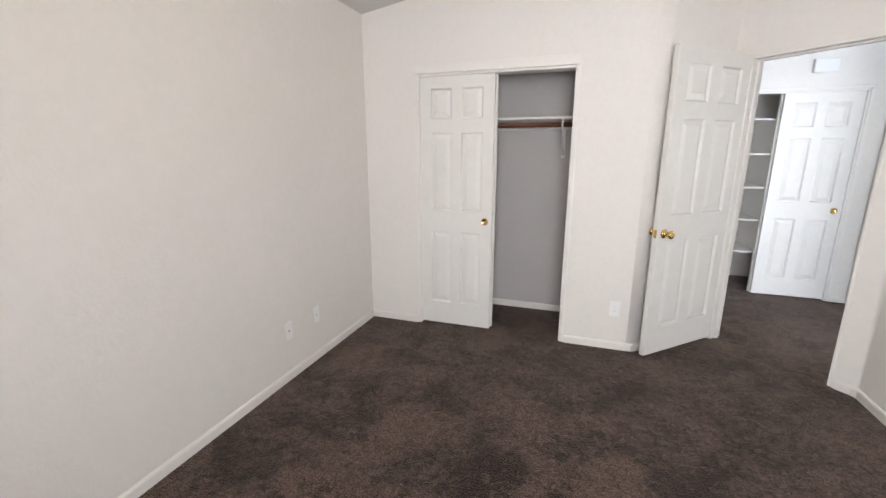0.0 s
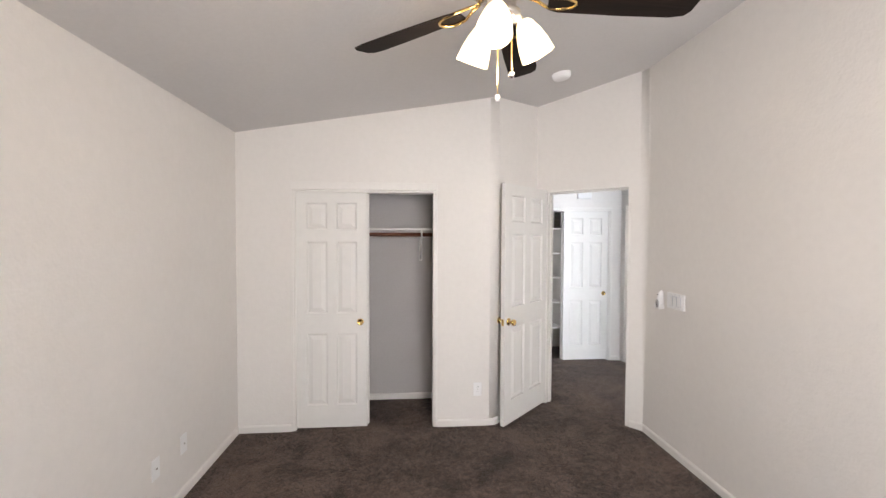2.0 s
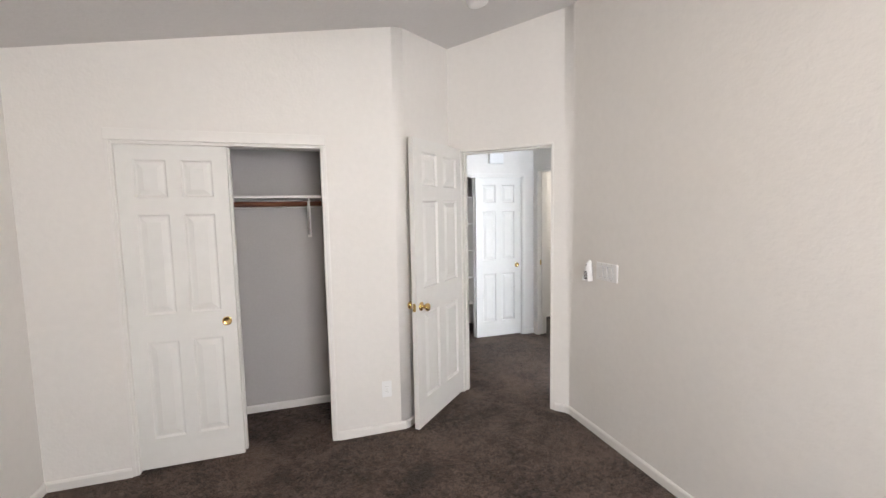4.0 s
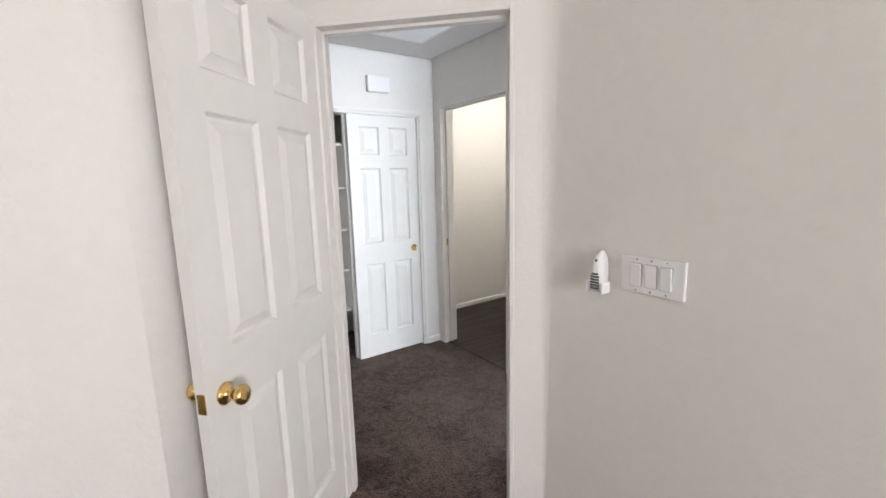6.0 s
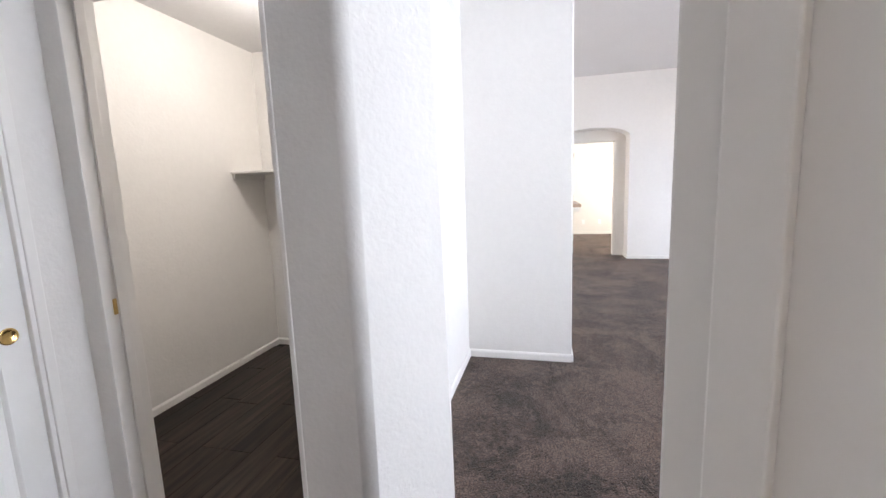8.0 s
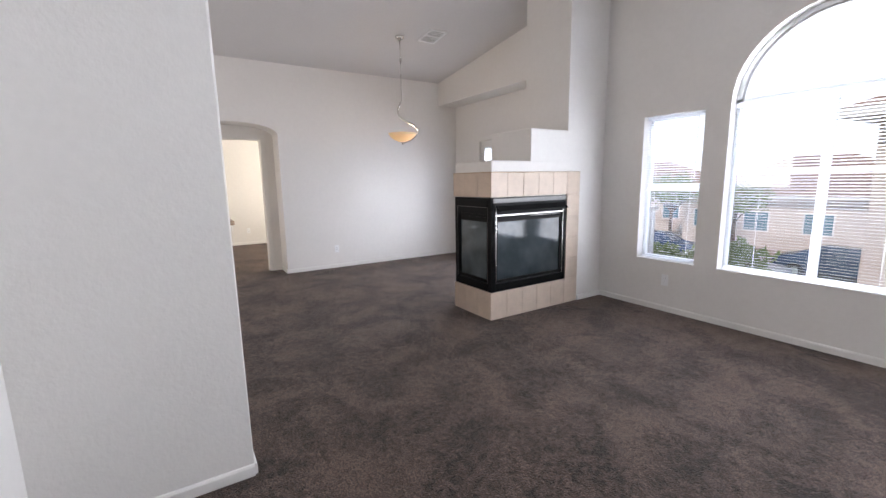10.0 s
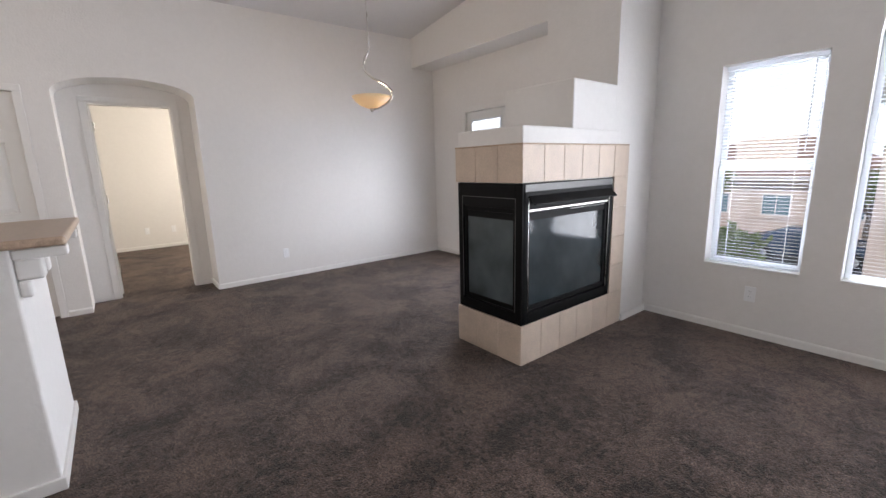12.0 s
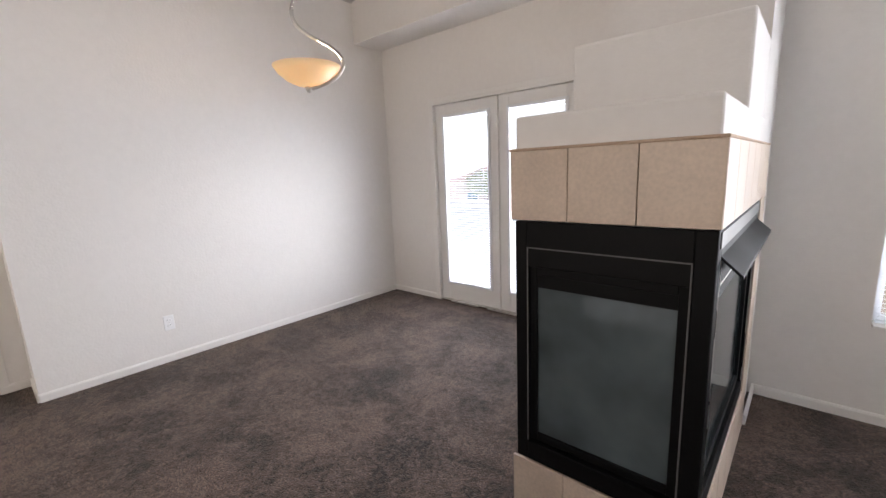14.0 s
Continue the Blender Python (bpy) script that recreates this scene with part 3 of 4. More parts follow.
def casing(name, w, h, parent_pose, width=0.06, proud=0.012, sides=(True, True)):
    root = thing(name, 0, 0, 0, 0, "flat white painted door casing", "door casing", kind="structure")
    if sides[0]:
        part("upright", box(-width, 0.004, -proud, 0.002, 0.004, h, 0.004), TRIM, root)
    if sides[1]:
        part("upright", box(w - 0.004, w + width, -proud, 0.002, 0.004, h, 0.004), TRIM, root)
    part("head", box(-width, w + width, -proud, 0.002, h, h + width, 0.004), TRIM, root)
    root.matrix_basis = GRID @ parent_pose
    return root


GRID = WEST
casing("door_casing", 1.16, 1.985, pose(-0.345, 4.405, 0), 0.018)
casing("door_casing", 1.20, 1.96, pose(2.0, 6.15, 0), 0.03, sides=(False, True))
tagged(part("head_trim", box(-0.363, 0.833, 4.386, 4.404, 1.985, 2.05, 0.004), TRIM), "white painted board over the closet opening", "trim", kind="structure")
part_b = lining("closet_frame", 1.16, 1.985, 0.12, stop=False)
part_b.matrix_basis = GRID @ pose(-0.345, 4.405, 0)
part_b = lining("closet_frame", 1.20, 1.96, 0.12, stop=False)
part_b.matrix_basis = GRID @ pose(2.0, 6.15, 0)

# sliding closet doors, both pushed to one side
for dy, dx in ((4.428, 0.0), (4.475, 0.012)):
    sl = thing("sliding_door", -0.327 + dx, dy, 0.015, 0, "white six-panel sliding closet door with a brass pull", "sliding door", "sliding closet doors", "structure")
    lf = panel_door(sl, 0.575, 1.955, 0.034, both=False)
    finger_pull(lf, 0.575 - 0.055, -0.0005, 0.88)
for dy, dx in ((6.168, 0.0), (6.214, -0.012)):
    sl = thing("sliding_door", 2.588 + dx, dy, 0.015, 0, "white six-panel sliding linen closet door with a brass pull", "sliding door", "sliding linen doors", "structure")
    lf = panel_door(sl, 0.594, 1.928, 0.034, both=False)
    finger_pull(lf, 0.594 - 0.055, -0.0005, 0.865)
GRID = EAST
casing("door_casing", 0.78, 2.05, pose(9.9, 5.32, 0, 0, 0, -90), 0.055)
casing("door_casing", 0.73, 2.04, pose(10.281, 4.08, 0, 0, 0, -90), 0.055)
pd = thing("door_2", 9.935, 5.316, 0.015, -90, "white six-panel pantry door, closed", "door", kind="structure")
lf = panel_door(pd, 0.772, 2.03, both=False)
knob(lf, 0.06, 0.0, 0.93)
fd = thing("door_3", 10.42, 4.045, 0.02, 8, "white bedroom door standing open beyond the arch", "door", kind="structure")
lf = panel_door(fd, 0.72, 2.01)
for hz in (0.25, 1.0, 1.75):
    part("hinge", lathe([(0, 0), (0.006, 0), (0.006, 0.09), (0, 0.09)], 10), STEEL, lf, at=pose(-0.006, -0.004, hz))

# ---- clothes closet ----
GRID = WEST
sh = thing("closet_shelf", 0, 0, 0, 0, "white closet shelf with a reddish wooden hanging rod below", "shelf")
part("board", box(-0.79, 0.96, 4.70, 5.04, 1.665, 1.683, 0.002), TRIM, sh)
part("cleat", box(-0.79, 0.96, 5.022, 5.04, 1.60, 1.664, 0.002), TRIM, sh)
part("hanging_rod", tube([(-0.79, 4.755, 1.625), (0.96, 4.755, 1.625)], 0.018, 16), RODWOOD, sh, "reddish-brown wooden rod", True)
br = part("bracket", box(0.70, 0.722, 4.735, 5.03, 1.655, 1.664), TRIM, sh, "white metal shelf bracket")
part("brace", tube([(0.711, 4.76, 1.655), (0.711, 4.80, 1.56), (0.711, 5.02, 1.40)], 0.009, 8), TRIM, br, smooth=True)
part("hook", tube([(0.711, 4.73, 1.66), (0.711, 4.728, 1.62), (0.711, 4.74, 1.60), (0.711, 4.765, 1.598), (0.711, 4.78, 1.61)], 0.008, 8), TRIM, br, smooth=True)
part("wall_plate", box(0.697, 0.725, 5.028, 5.039, 1.37, 1.66, 0.002), TRIM, br)

# ---- linen closet shelves ----
ls = thing("linen_shelves", 0, 0, 0, 0, "white painted built-in linen shelves, empty", "shelving")
for z in (0.42, 0.755, 1.08, 1.405, 1.735):
    part("shelf_board", box(1.97, 2.62, 6.275, 6.86, z - 0.018, z, 0.003), TRIM, ls)
part("side_panel", box(2.60, 2.62, 6.30, 6.86, 0.42, 1.735, 0.003), TRIM, ls)
part("brace", box(1.97, 2.62, 6.80, 6.86, 0.30, 0.40, 0.003), TRIM, ls)


# ---- small wall fittings ----
def outlet(x, y, z, rz, label="white duplex wall outlet with a plastic plate"):
    ob = thing("wall_outlet", x, y, z, rz, label, "outlet", "wall outlets")
    part("plate", box(-0.035, 0.035, -0.006, 0.0, -0.058, 0.058, 0.003), PLASTIC, ob)
    for dz in (-0.02, 0.02):
        so = part("socket", lathe([(0, 0.0085), (0.014, 0.0085), (0.0165, 0.007), (0.0165, 0.004)], 16), PLASTIC, ob, smooth=False, at=pose(0, 0, dz, 90))
        for dx in (-0.006, 0.006):
            part("slot", box(dx - 0.001, dx + 0.001, -0.0092, -0.0075, dz - 0.001, dz + 0.007), GREYP, ob, "dark slot")
    part("screw", lathe([(0, 0.008), (0.003, 0.0075), (0.003, 0.005)], 8), STEEL, ob, at=pose(0, 0, 0, 90))
    return ob


outlet(1.178, 4.405, 0.314, 0)
GRID = EAST
outlet(5.622, 0.38, 0.325, 180)
outlet(9.9, 2.40, 0.31, -90)
outlet(13.7, 3.6, 0.32, -90)
outlet(13.7, 3.2, 0.32, -90)
GRID = WEST
for yy in (3.30, 3.585):
    ob = thing("cable_plate", -0.79, yy, 0.326, 90, "white blank wall plate with a cable jack", "wall plate", "cable plates")
    part("plate", box(-0.035, 0.035, -0.006, 0.0, -0.058, 0.058, 0.003), PLASTIC, ob)
    part("jack", lathe([(0, 0.012), (0.005, 0.012), (0.006, 0.004)], 12), STEEL, ob, at=pose(0, 0, 0, 90))

sw = thing("light_switch", 2.535, 3.797, 1.141, -90, "white triple rocker light switch plate", "light switch")
part("plate", box(-0.098, 0.098, -0.013, 0.0, -0.058, 0.058, 0.004), PLASTIC, sw)
for dx in (-0.046, 0, 0.046):
    # flat grey box paints the shadow line round each rocker
    fm = part("rocker_shade", box(dx - 0.0185, dx + 0.0185, -0.0138, -0.012, -0.0365, 0.0365), DISC, sw, "grey box, the gap's shade painted round the rocker")
    part("rocker", box(-0.0165, 0.0165, -0.0065, 0.0, -0.0345, 0.0345, 0.002), PLASTIC, fm, at=pose(dx, -0.0135, 0, 4))
    for dz in (-0.048, 0.048):
        part("screw", lathe([(0, 0.0145), (0.003, 0.014), (0.0035, 0.012)], 8), STEEL, sw, at=pose(dx, 0, dz, 90))


def air_freshener():
    ob = thing("wall_air_freshener", 2.535, 3.968, 1.065, -90, "white plug-in style holder with a dark grille", "air freshener")
    bm = bmesh.new()
    rings = []
    for z, w, d in ((0.0, 0.021, 0.034), (0.012, 0.024, 0.040), (0.05, 0.0245, 0.042), (0.09, 0.0225, 0.039), (0.112, 0.019, 0.033), (0.126, 0.013, 0.024), (0.134, 0.006, 0.013), (0.136, 0.001, 0.004)):
        rings.append([bm.verts.new((w * math.cos(a), -0.003 - d * max(0, math.sin(a)) ** 0.7, z)) for a in [math.pi * i / 12 for i in range(13)]])
    for a, b in zip(rings, rings[1:]):
        for i in range(12):
            bm.faces.new((a[i], a[i + 1], b[i + 1], b[i]))
        bm.faces.new((a[12], a[0], b[0], b[12]))
    bm.faces.new(rings[0])
    body = part("body", bm, PLASTIC, ob, smooth=True)
    for i in range(6):
        z, hw = 0.010 + i * 0.0095, 0.015 if i < 5 else 0.011
        part("grille_slot", box(-hw, hw, -0.0465, -0.038, z, z + 0.0065, 0.002), GREYP, body, "dark grille slot")
    part("button", lathe([(0, 0.003), (0.004, 0.0025), (0.005, 0.0)], 10), GREYP, body, "small grey button", at=pose(0, -0.037, 0.105, 90))
    part("cradle", box(-0.030, 0.030, -0.026, -0.001, -0.006, 0.004, 0.004), PLASTIC, ob)
    for sx in (-1, 1):
        part("cradle_arm", box(min(sx * 0.025, sx * 0.031), max(sx * 0.025, sx * 0.031), -0.047, -0.001, -0.004, 0.034, 0.0025), PLASTIC, ob)
    return ob


air_freshener()
bump = thing("door_bumper", 1.44, 4.517, 0.90, 44.5, "round pale plastic wall protector behind the door", "door bumper")
part("disc", lathe([(0, 0.006), (0.05, 0.005), (0.062, 0.003), (0.064, 0.0)], 28), DISC, bump, smooth=True, at=pose(0, 0, 0, 90))
ch = thing("door_chime", 2.835, 6.15, 2.16, 0, "white plastic door chime box above the linen closet", "door chime")
part("cover", box(-0.09, 0.09, -0.045, -0.004, -0.058, 0.058, 0.008), PLASTIC, ch)
part("base", box(-0.08, 0.08, -0.006, 0.0, -0.05, 0.05), TRIM, ch)
sm = thing("smoke_detector", 1.75, 4.05, roof_z(1.75) - 0.03, 0, "round white smoke detector on the ceiling", "smoke detector")
part("housing", lathe([(0, -0.036), (0.045, -0.036), (0.062, -0.028), (0.068, -0.012), (0.07, 0.01)], 28), PLASTIC, sm, smooth=True, at=pose(0, 0, 0, 0, -9.2))


# ---- ceiling fan ----
def ceiling_fan(x, y):
    top = roof_z(x) - 0.03
    fan = thing("ceiling_fan", x, y, top, 0, "ceiling fan with five dark blades and three lit glass shades", "ceiling fan")
    part("canopy", lathe([(0.02, -0.05), (0.05, -0.035), (0.068, 0.0), (0.068, 0.02)], 24), STEEL, fan, smooth=True)
    part("downrod", lathe([(0.012, -0.22), (0.012, -0.02)], 12), STEEL, fan, smooth=True)
    part("motor_housing", lathe([(0.02, -0.19), (0.09, -0.205), (0.115, -0.235), (0.115, -0.265), (0.09, -0.29), (0.05, -0.30), (0.05, -0.345), (0.065, -0.35), (0.065, -0.37), (0.03, -0.385), (0.0, -0.385)], 32), STEEL, fan, smooth=True)
    zb = -0.295
    for k in range(5):
        an = 72 * k - 4
        loop = [(0.085, 0, zb), (0.12, 0.012, zb - 0.004), (0.16, 0.030, zb - 0.016), (0.21, 0.034, zb - 0.020), (0.245, 0.018, zb - 0.021),
                (0.252, 0, zb - 0.021), (0.245, -0.018, zb - 0.021), (0.21, -0.034, zb - 0.020), (0.16, -0.030, zb - 0.016), (0.12, -0.012, zb - 0.004), (0.085, 0, zb)]
        part("blade_iron", tube(loop, 0.006, 8), BRASS, fan, "looped brass blade bracket", True, pose(0, 0, 0, 0, 0, an))
        bm = bmesh.new()
        rim = [(0.165, -0.036), (0.158, 0.0), (0.165, 0.036), (0.20, 0.048), (0.42, 0.062), (0.60, 0.067), (0.648, 0.058), (0.662, 0.035), (0.664, -0.035), (0.648, -0.058), (0.60, -0.067), (0.42, -0.062), (0.20, -0.048)]
        lo, hi = [bm.verts.new((px, py, -0.003)) for px, py in rim], [bm.verts.new((px, py, 0.003)) for px, py in rim]
        bm.faces.new(lo), bm.faces.new(hi)
        for i in range(len(rim)):
            j = (i + 1) % len(rim)
            bm.faces.new((lo[i], lo[j], hi[j], hi[i]))
        part("blade", bm, BLADE, fan, "dark brown wooden blade", at=pose(0, 0, zb - 0.012, 0, 0, an) @ pose(0, 0, 0, -12))
    for k in range(3):
        an = 8 + 120 * k
        part("light_arm", tube([(0.045, 0, -0.360), (0.066, 0, -0.360), (0.081, 0, -0.370)], 0.011, 10), STEEL, fan, smooth=True, at=pose(0, 0, 0, 0, 0, an))
        shade = lathe([(0.020, 0.0), (0.030, -0.012), (0.043, -0.045), (0.053, -0.085), (0.058, -0.125), (0.055, -0.125), (0.050, -0.085), (0.040, -0.045), (0.026, -0.012)], 28)
        part("shade", shade, SHADE_ON, fan, "lit frosted glass bell shade", True, pose(0, 0, 0, 0, 0, an) @ pose(0.078, 0, -0.366, 0, -27) @ Matrix.Scale(1.0, 4))
    for dx, dy, ln in ((0.025, -0.045, 0.20), (-0.020, -0.04, 0.275)):
        chn = part("pull_chain", tube([(dx, dy, -0.36), (dx, dy, -0.36 - ln)], 0.0016, 6), BRASS, fan)
        part("pull_knob", lathe([(0, -0.012), (0.007, -0.010), (0.010, 0.0), (0.007, 0.010), (0, 0.012)], 12), TRIM if ln > 0.25 else STEEL, chn, smooth=True, at=pose(dx, dy, -0.37 - ln))
    for k in range(3):
        an = radians(8 + 120 * k)
        point_lamp("fan_bulb", x + 0.165 * math.cos(an), y + 0.165 * math.sin(an), top - 0.50, 4.6, WARM, 0.04)
    return fan


ceiling_fan(0.905, 2.33)


# ---- pendant lamp ----
def pendant(x, y):
    top = roof_z(x) - 0.03
    ob = thing("pendant_lamp", x, y, -0.035, 232, "nickel pendant lamp with an S-curved arm and lit amber bowl", "pendant lamp")
    part("canopy", lathe([(0.012, top - 0.03), (0.045, top - 0.025), (0.06, top), (0.06, top + 0.02)], 24), STEEL, ob, smooth=True)
    part("stem", tube([(0, 0, top), (0, 0, 2.98)], 0.006, 10), STEEL, ob, smooth=True)
    part("coupling", lathe([(0, 2.95), (0.012, 2.955), (0.018, 2.975), (0.012, 2.995), (0, 3.0)], 16), STEEL, ob, smooth=True)
    part("rod", tube([(0, 0, 2.97), (0, 0, 2.45)], 0.006, 10), STEEL, ob, smooth=True)
    ctrl = [(0.0, 2.46), (-0.03, 2.41), (-0.055, 2.345), (-0.045, 2.28), (0.01, 2.225), (0.08, 2.185), (0.150, 2.145), (0.195, 2.10), (0.207, 2.055), (0.178, 2.00), (0.11, 1.955), (0.03, 1.925), (0.0, 1.92)]
    pts = []
    for i in range(len(ctrl) - 1):
        p0, p1, p2, p3 = [Vector(ctrl[min(max(j, 0), len(ctrl) - 1)]) for j in (i - 1, i, i + 1, i + 2)]
        for k in range(5):
            u = k / 5
            q = 0.5 * (2 * p1 + (p2 - p0) * u + (2 * p0 - 5 * p1 + 4 * p2 - p3) * u * u + (3 * p1 - p0 - 3 * p2 + p3) * u ** 3)
            pts.append((q.x, 0, q.y))
    part("curved_arm", tube(pts, 0.011, 10), STEEL, ob, "S-curved nickel arm", True)
    part("bowl", lathe([(0.0, 1.93), (0.06, 1.938), (0.12, 1.965), (0.165, 2.005), (0.19, 2.045), (0.186, 2.045), (0.16, 2.008), (0.115, 1.972), (0.06, 1.945), (0.0, 1.938)], 40), BOWL_ON, ob, "lit amber glass bowl", True)
    part("finial", lathe([(0, 1.895), (0.012, 1.902), (0.018, 1.915), (0.022, 1.93), (0, 1.935)], 16), STEEL, ob, smooth=True)
    point_lamp("pendant_bulb", x, y, 2.015, 11.0, WARM, 0.03)
    return ob


GRID = EAST
pendant(8.51, 1.85)


def ceiling_vent(x, y):
    ob = thing("ceiling_vent", x, y, roof_z(x) - 0.031, 0, "white louvred ceiling air vent", "air vent")
    ob.matrix_basis = pose(x, y, roof_z(x) - 0.031, 0, 7.4, 0)
    part("backing", box(-0.15, 0.15, -0.10, 0.10, -0.003, 0.001), GREYP, ob, "dark duct behind the louvres")
    for a in ((-0.18, 0.18, -0.13, -0.10), (-0.18, 0.18, 0.10, 0.13), (-0.18, -0.15, -0.10, 0.10), (0.15, 0.18, -0.10, 0.10), (-0.008, 0.008, -0.10, 0.10)):
        part("frame", box(*a, -0.010, 0.001, 0.003), PLASTIC, ob)
    me = mesh_of(box(-0.071, 0.071, -0.0045, 0.0045, -0.001, 0.001), PLASTIC)
    for cx in (-0.079, 0.079):
        for i in range(7):
            part("louvre", me, PLASTIC, ob, at=pose(cx, -0.084 + i * 0.028, -0.006, 38))
    return ob


ceiling_vent(8.38, 1.43)


# ---- return-air grille in the hall ceiling ----
GRID = WEST
rg = thing("return_air_grille", 2.71, 5.47, 2.40, 0, "large grey-white return-air grille in the hall ceiling", "air grille")
part("backing", box(-0.29, 0.29, -0.29, 0.29, -0.003, 0.001), GREYP, rg, "dark filter behind the louvres")
for a in ((-0.32, 0.32, -0.32, -0.29), (-0.32, 0.32, 0.29, 0.32), (-0.32, -0.29, -0.29, 0.29), (0.29, 0.32, -0.29, 0.29), (-0.01, 0.01, -0.29, 0.29)):
    part("frame", box(*a, -0.012, 0.001, 0.003), PLASTIC, rg)
me = mesh_of(box(-0.139, 0.139, -0.011, 0.011, -0.0008, 0.0008), PLASTIC)
for cx in (-0.15, 0.15):
    for i in range(24):
        part("louvre", me, PLASTIC, rg, at=pose(cx, -0.276 + i * 0.024, -0.008, -40))

# ---- utility room ----
GRID = WEST
us = thing("utility_shelf", 0, 0, 0, 0, "white wall shelf over the utility hookups", "shelf")
part("board", box(4.90, 5.275, 5.80, 6.768, 1.472, 1.49, 0.003), TRIM, us)
part("support", box(4.92, 5.275, 6.748, 6.768, 1.435, 1.470, 0.003), TRIM, us)
outlet(5.277, 6.60, 1.12, -90, "pale wall outlet under the utility shelf")
dl = thing("dome_light", 4.35, 5.95, 2.44, 0, "round lit ceiling dome light", "ceiling light")
part("diffuser", lathe([(0, -0.085), (0.06, -0.078), (0.11, -0.05), (0.13, -0.015)], 28), DOME_ON, dl, "lit glass diffuser", True)
part("rim", lathe([(0.128, -0.02), (0.14, -0.015), (0.14, 0.0), (0.10, 0.0)], 28), STEEL, dl, smooth=True)

# ---- fireplace ----
GRID = EAST
FX, FY0, FY1, FX1 = 6.40, 0.79, 2.03, 7.03
ch = thing("wall_chimney", 0, 0, 0, 0, "off-white stepped plaster chimney wall", "chimney breast", kind="structure")
part("column", prism([(FX + 0.02, 0.2), (7.06, 0.2), (7.06, 0.98), (FX + 0.02, 0.98)], 0, 3, top=roof_z), PAINT, ch)
part("step", box(FX + 0.02, 7.04, 0.97, 1.51, 1.0, 1.87, 0.012, 3), PAINT, ch)
part("cap", box(FX + 0.018, 7.02, 0.90, FY1 - 0.018, 1.20, 1.552, 0.012, 3), PAINT, ch)

fp = thing("fireplace", 0, 0, 0, 0, "three-sided black gas fireplace in a beige tile surround", "fireplace")
part("base", box(FX + 0.012, FX1 - 0.012, FY0 + 0.012, FY1 - 0.012, 0.0, 0.275), GROUT, fp, "tan grout bed")
part("band", box(FX + 0.012, FX1 - 0.012, FY0 + 0.012, FY1 - 0.012, 1.205, 1.436), GROUT, fp, "tan grout bed")
part("pier", box(FX + 0.012, FX1 - 0.012, FY0 + 0.012, 0.985, 0.275, 1.205), GROUT, fp, "tan grout bed")
part("corner_trim", box(FX - 0.002, FX1 + 0.004, FY0, FY1 + 0.002, 1.436, 1.446, 0.004), GROUT, fp, "tan tile edge")
part("firebox", box(FX + 0.035, FX1 - 0.02, 1.0, FY1 - 0.035, 0.276, 1.204), INNER, fp, "dark firebox body")


def fire_face(m, w, z0, z1, hood):
    """One glazed side of the fireplace: black frame, glass and hood, in the plane y = 0 with x along it."""
    for a in ((0, 0.045, z0, z1), (w - 0.045, w, z0, z1), (0.045, w - 0.045, z0, z0 + 0.075), (0.045, w - 0.045, z1 - 0.16, z1)):
        part("frame_bar", box(a[0], a[1], -0.012, 0.03, a[2], a[3], 0.003), BLACK, fp, "black metal frame", at=m)
    gx0, gx1, gz0, gz1 = 0.075, w - 0.075, z0 + 0.115, z1 - 0.19
    for a in ((0.05, 0.078, gz0 - 0.03, gz1 + 0.03), (w - 0.078, w - 0.05, gz0 - 0.03, gz1 + 0.03), (0.078, w - 0.078, gz0 - 0.03, gz0), (0.078, w - 0.078, gz1, gz1 + 0.03)):
        part("glass_frame", box(a[0], a[1], 0.0, 0.02, a[2], a[3], 0.003), BLACK, fp, "black inner glass frame", at=m)
    for a in ((0.046, 0.050, gz0 - 0.034, gz1 + 0.10), (w - 0.050, w - 0.046, gz0 - 0.034, gz1 + 0.10), (0.05, w - 0.05, gz1 + 0.096, gz1 + 0.10)):
        part("metal_edge", box(a[0], a[1], -0.0135, -0.011, a[2], a[3]), STEEL if hood else GREYP, fp, "thin metal edge", at=m)
    part("glass_header", box(gx0, gx1, 0.004, 0.009, gz1 - 0.045, gz1), BLACK, fp, "black strip across the glass top", at=m)
    # darker glass on the hooded side, paler mottled grey on the end
    part("glass_pane", box(gx0, gx1, 0.010, 0.014, gz0, gz1), CLEARFIRE if hood else FIREGLASS, fp, "dark mottled fire glass", at=m)
    if hood:
        bm = bmesh.new()
        prof = ((0.0, z1 - 0.075), (0.0, z1 - 0.065), (-0.065, z1 - 0.125), (-0.065, z1 - 0.135))
        ends = [[bm.verts.new((x, y, z)) for y, z in prof] for x in (0.05, w - 0.03)]
        for i in range(4):
            bm.faces.new((ends[0][i], ends[0][(i + 1) % 4], ends[1][(i + 1) % 4], ends[1][i]))
        bm.faces.new(ends[0]), bm.faces.new(ends[1])
        part("hood", bm, BLACK, fp, "sloping black metal hood", at=m)
        part("hood_trim", box(0.045, w - 0.03, -0.006, 0.0, gz1 + 0.012, gz1 + 0.026, 0.002), STEEL, fp, "bright metal strip", at=m)
        part("top_strip", box(0.01, w - 0.01, -0.016, -0.011, z1 - 0.05, z1 - 0.004, 0.002), DARKSTEEL, fp, "dull metal strip", at=m)


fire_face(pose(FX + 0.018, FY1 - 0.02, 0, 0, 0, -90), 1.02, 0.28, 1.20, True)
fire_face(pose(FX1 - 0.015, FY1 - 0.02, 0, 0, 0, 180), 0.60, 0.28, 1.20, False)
part("corner_post", box(FX + 0.006, FX + 0.04, FY1 - 0.042, FY1 - 0.008, 0.278, 1.202, 0.004), BLACK, fp, "black corner post")


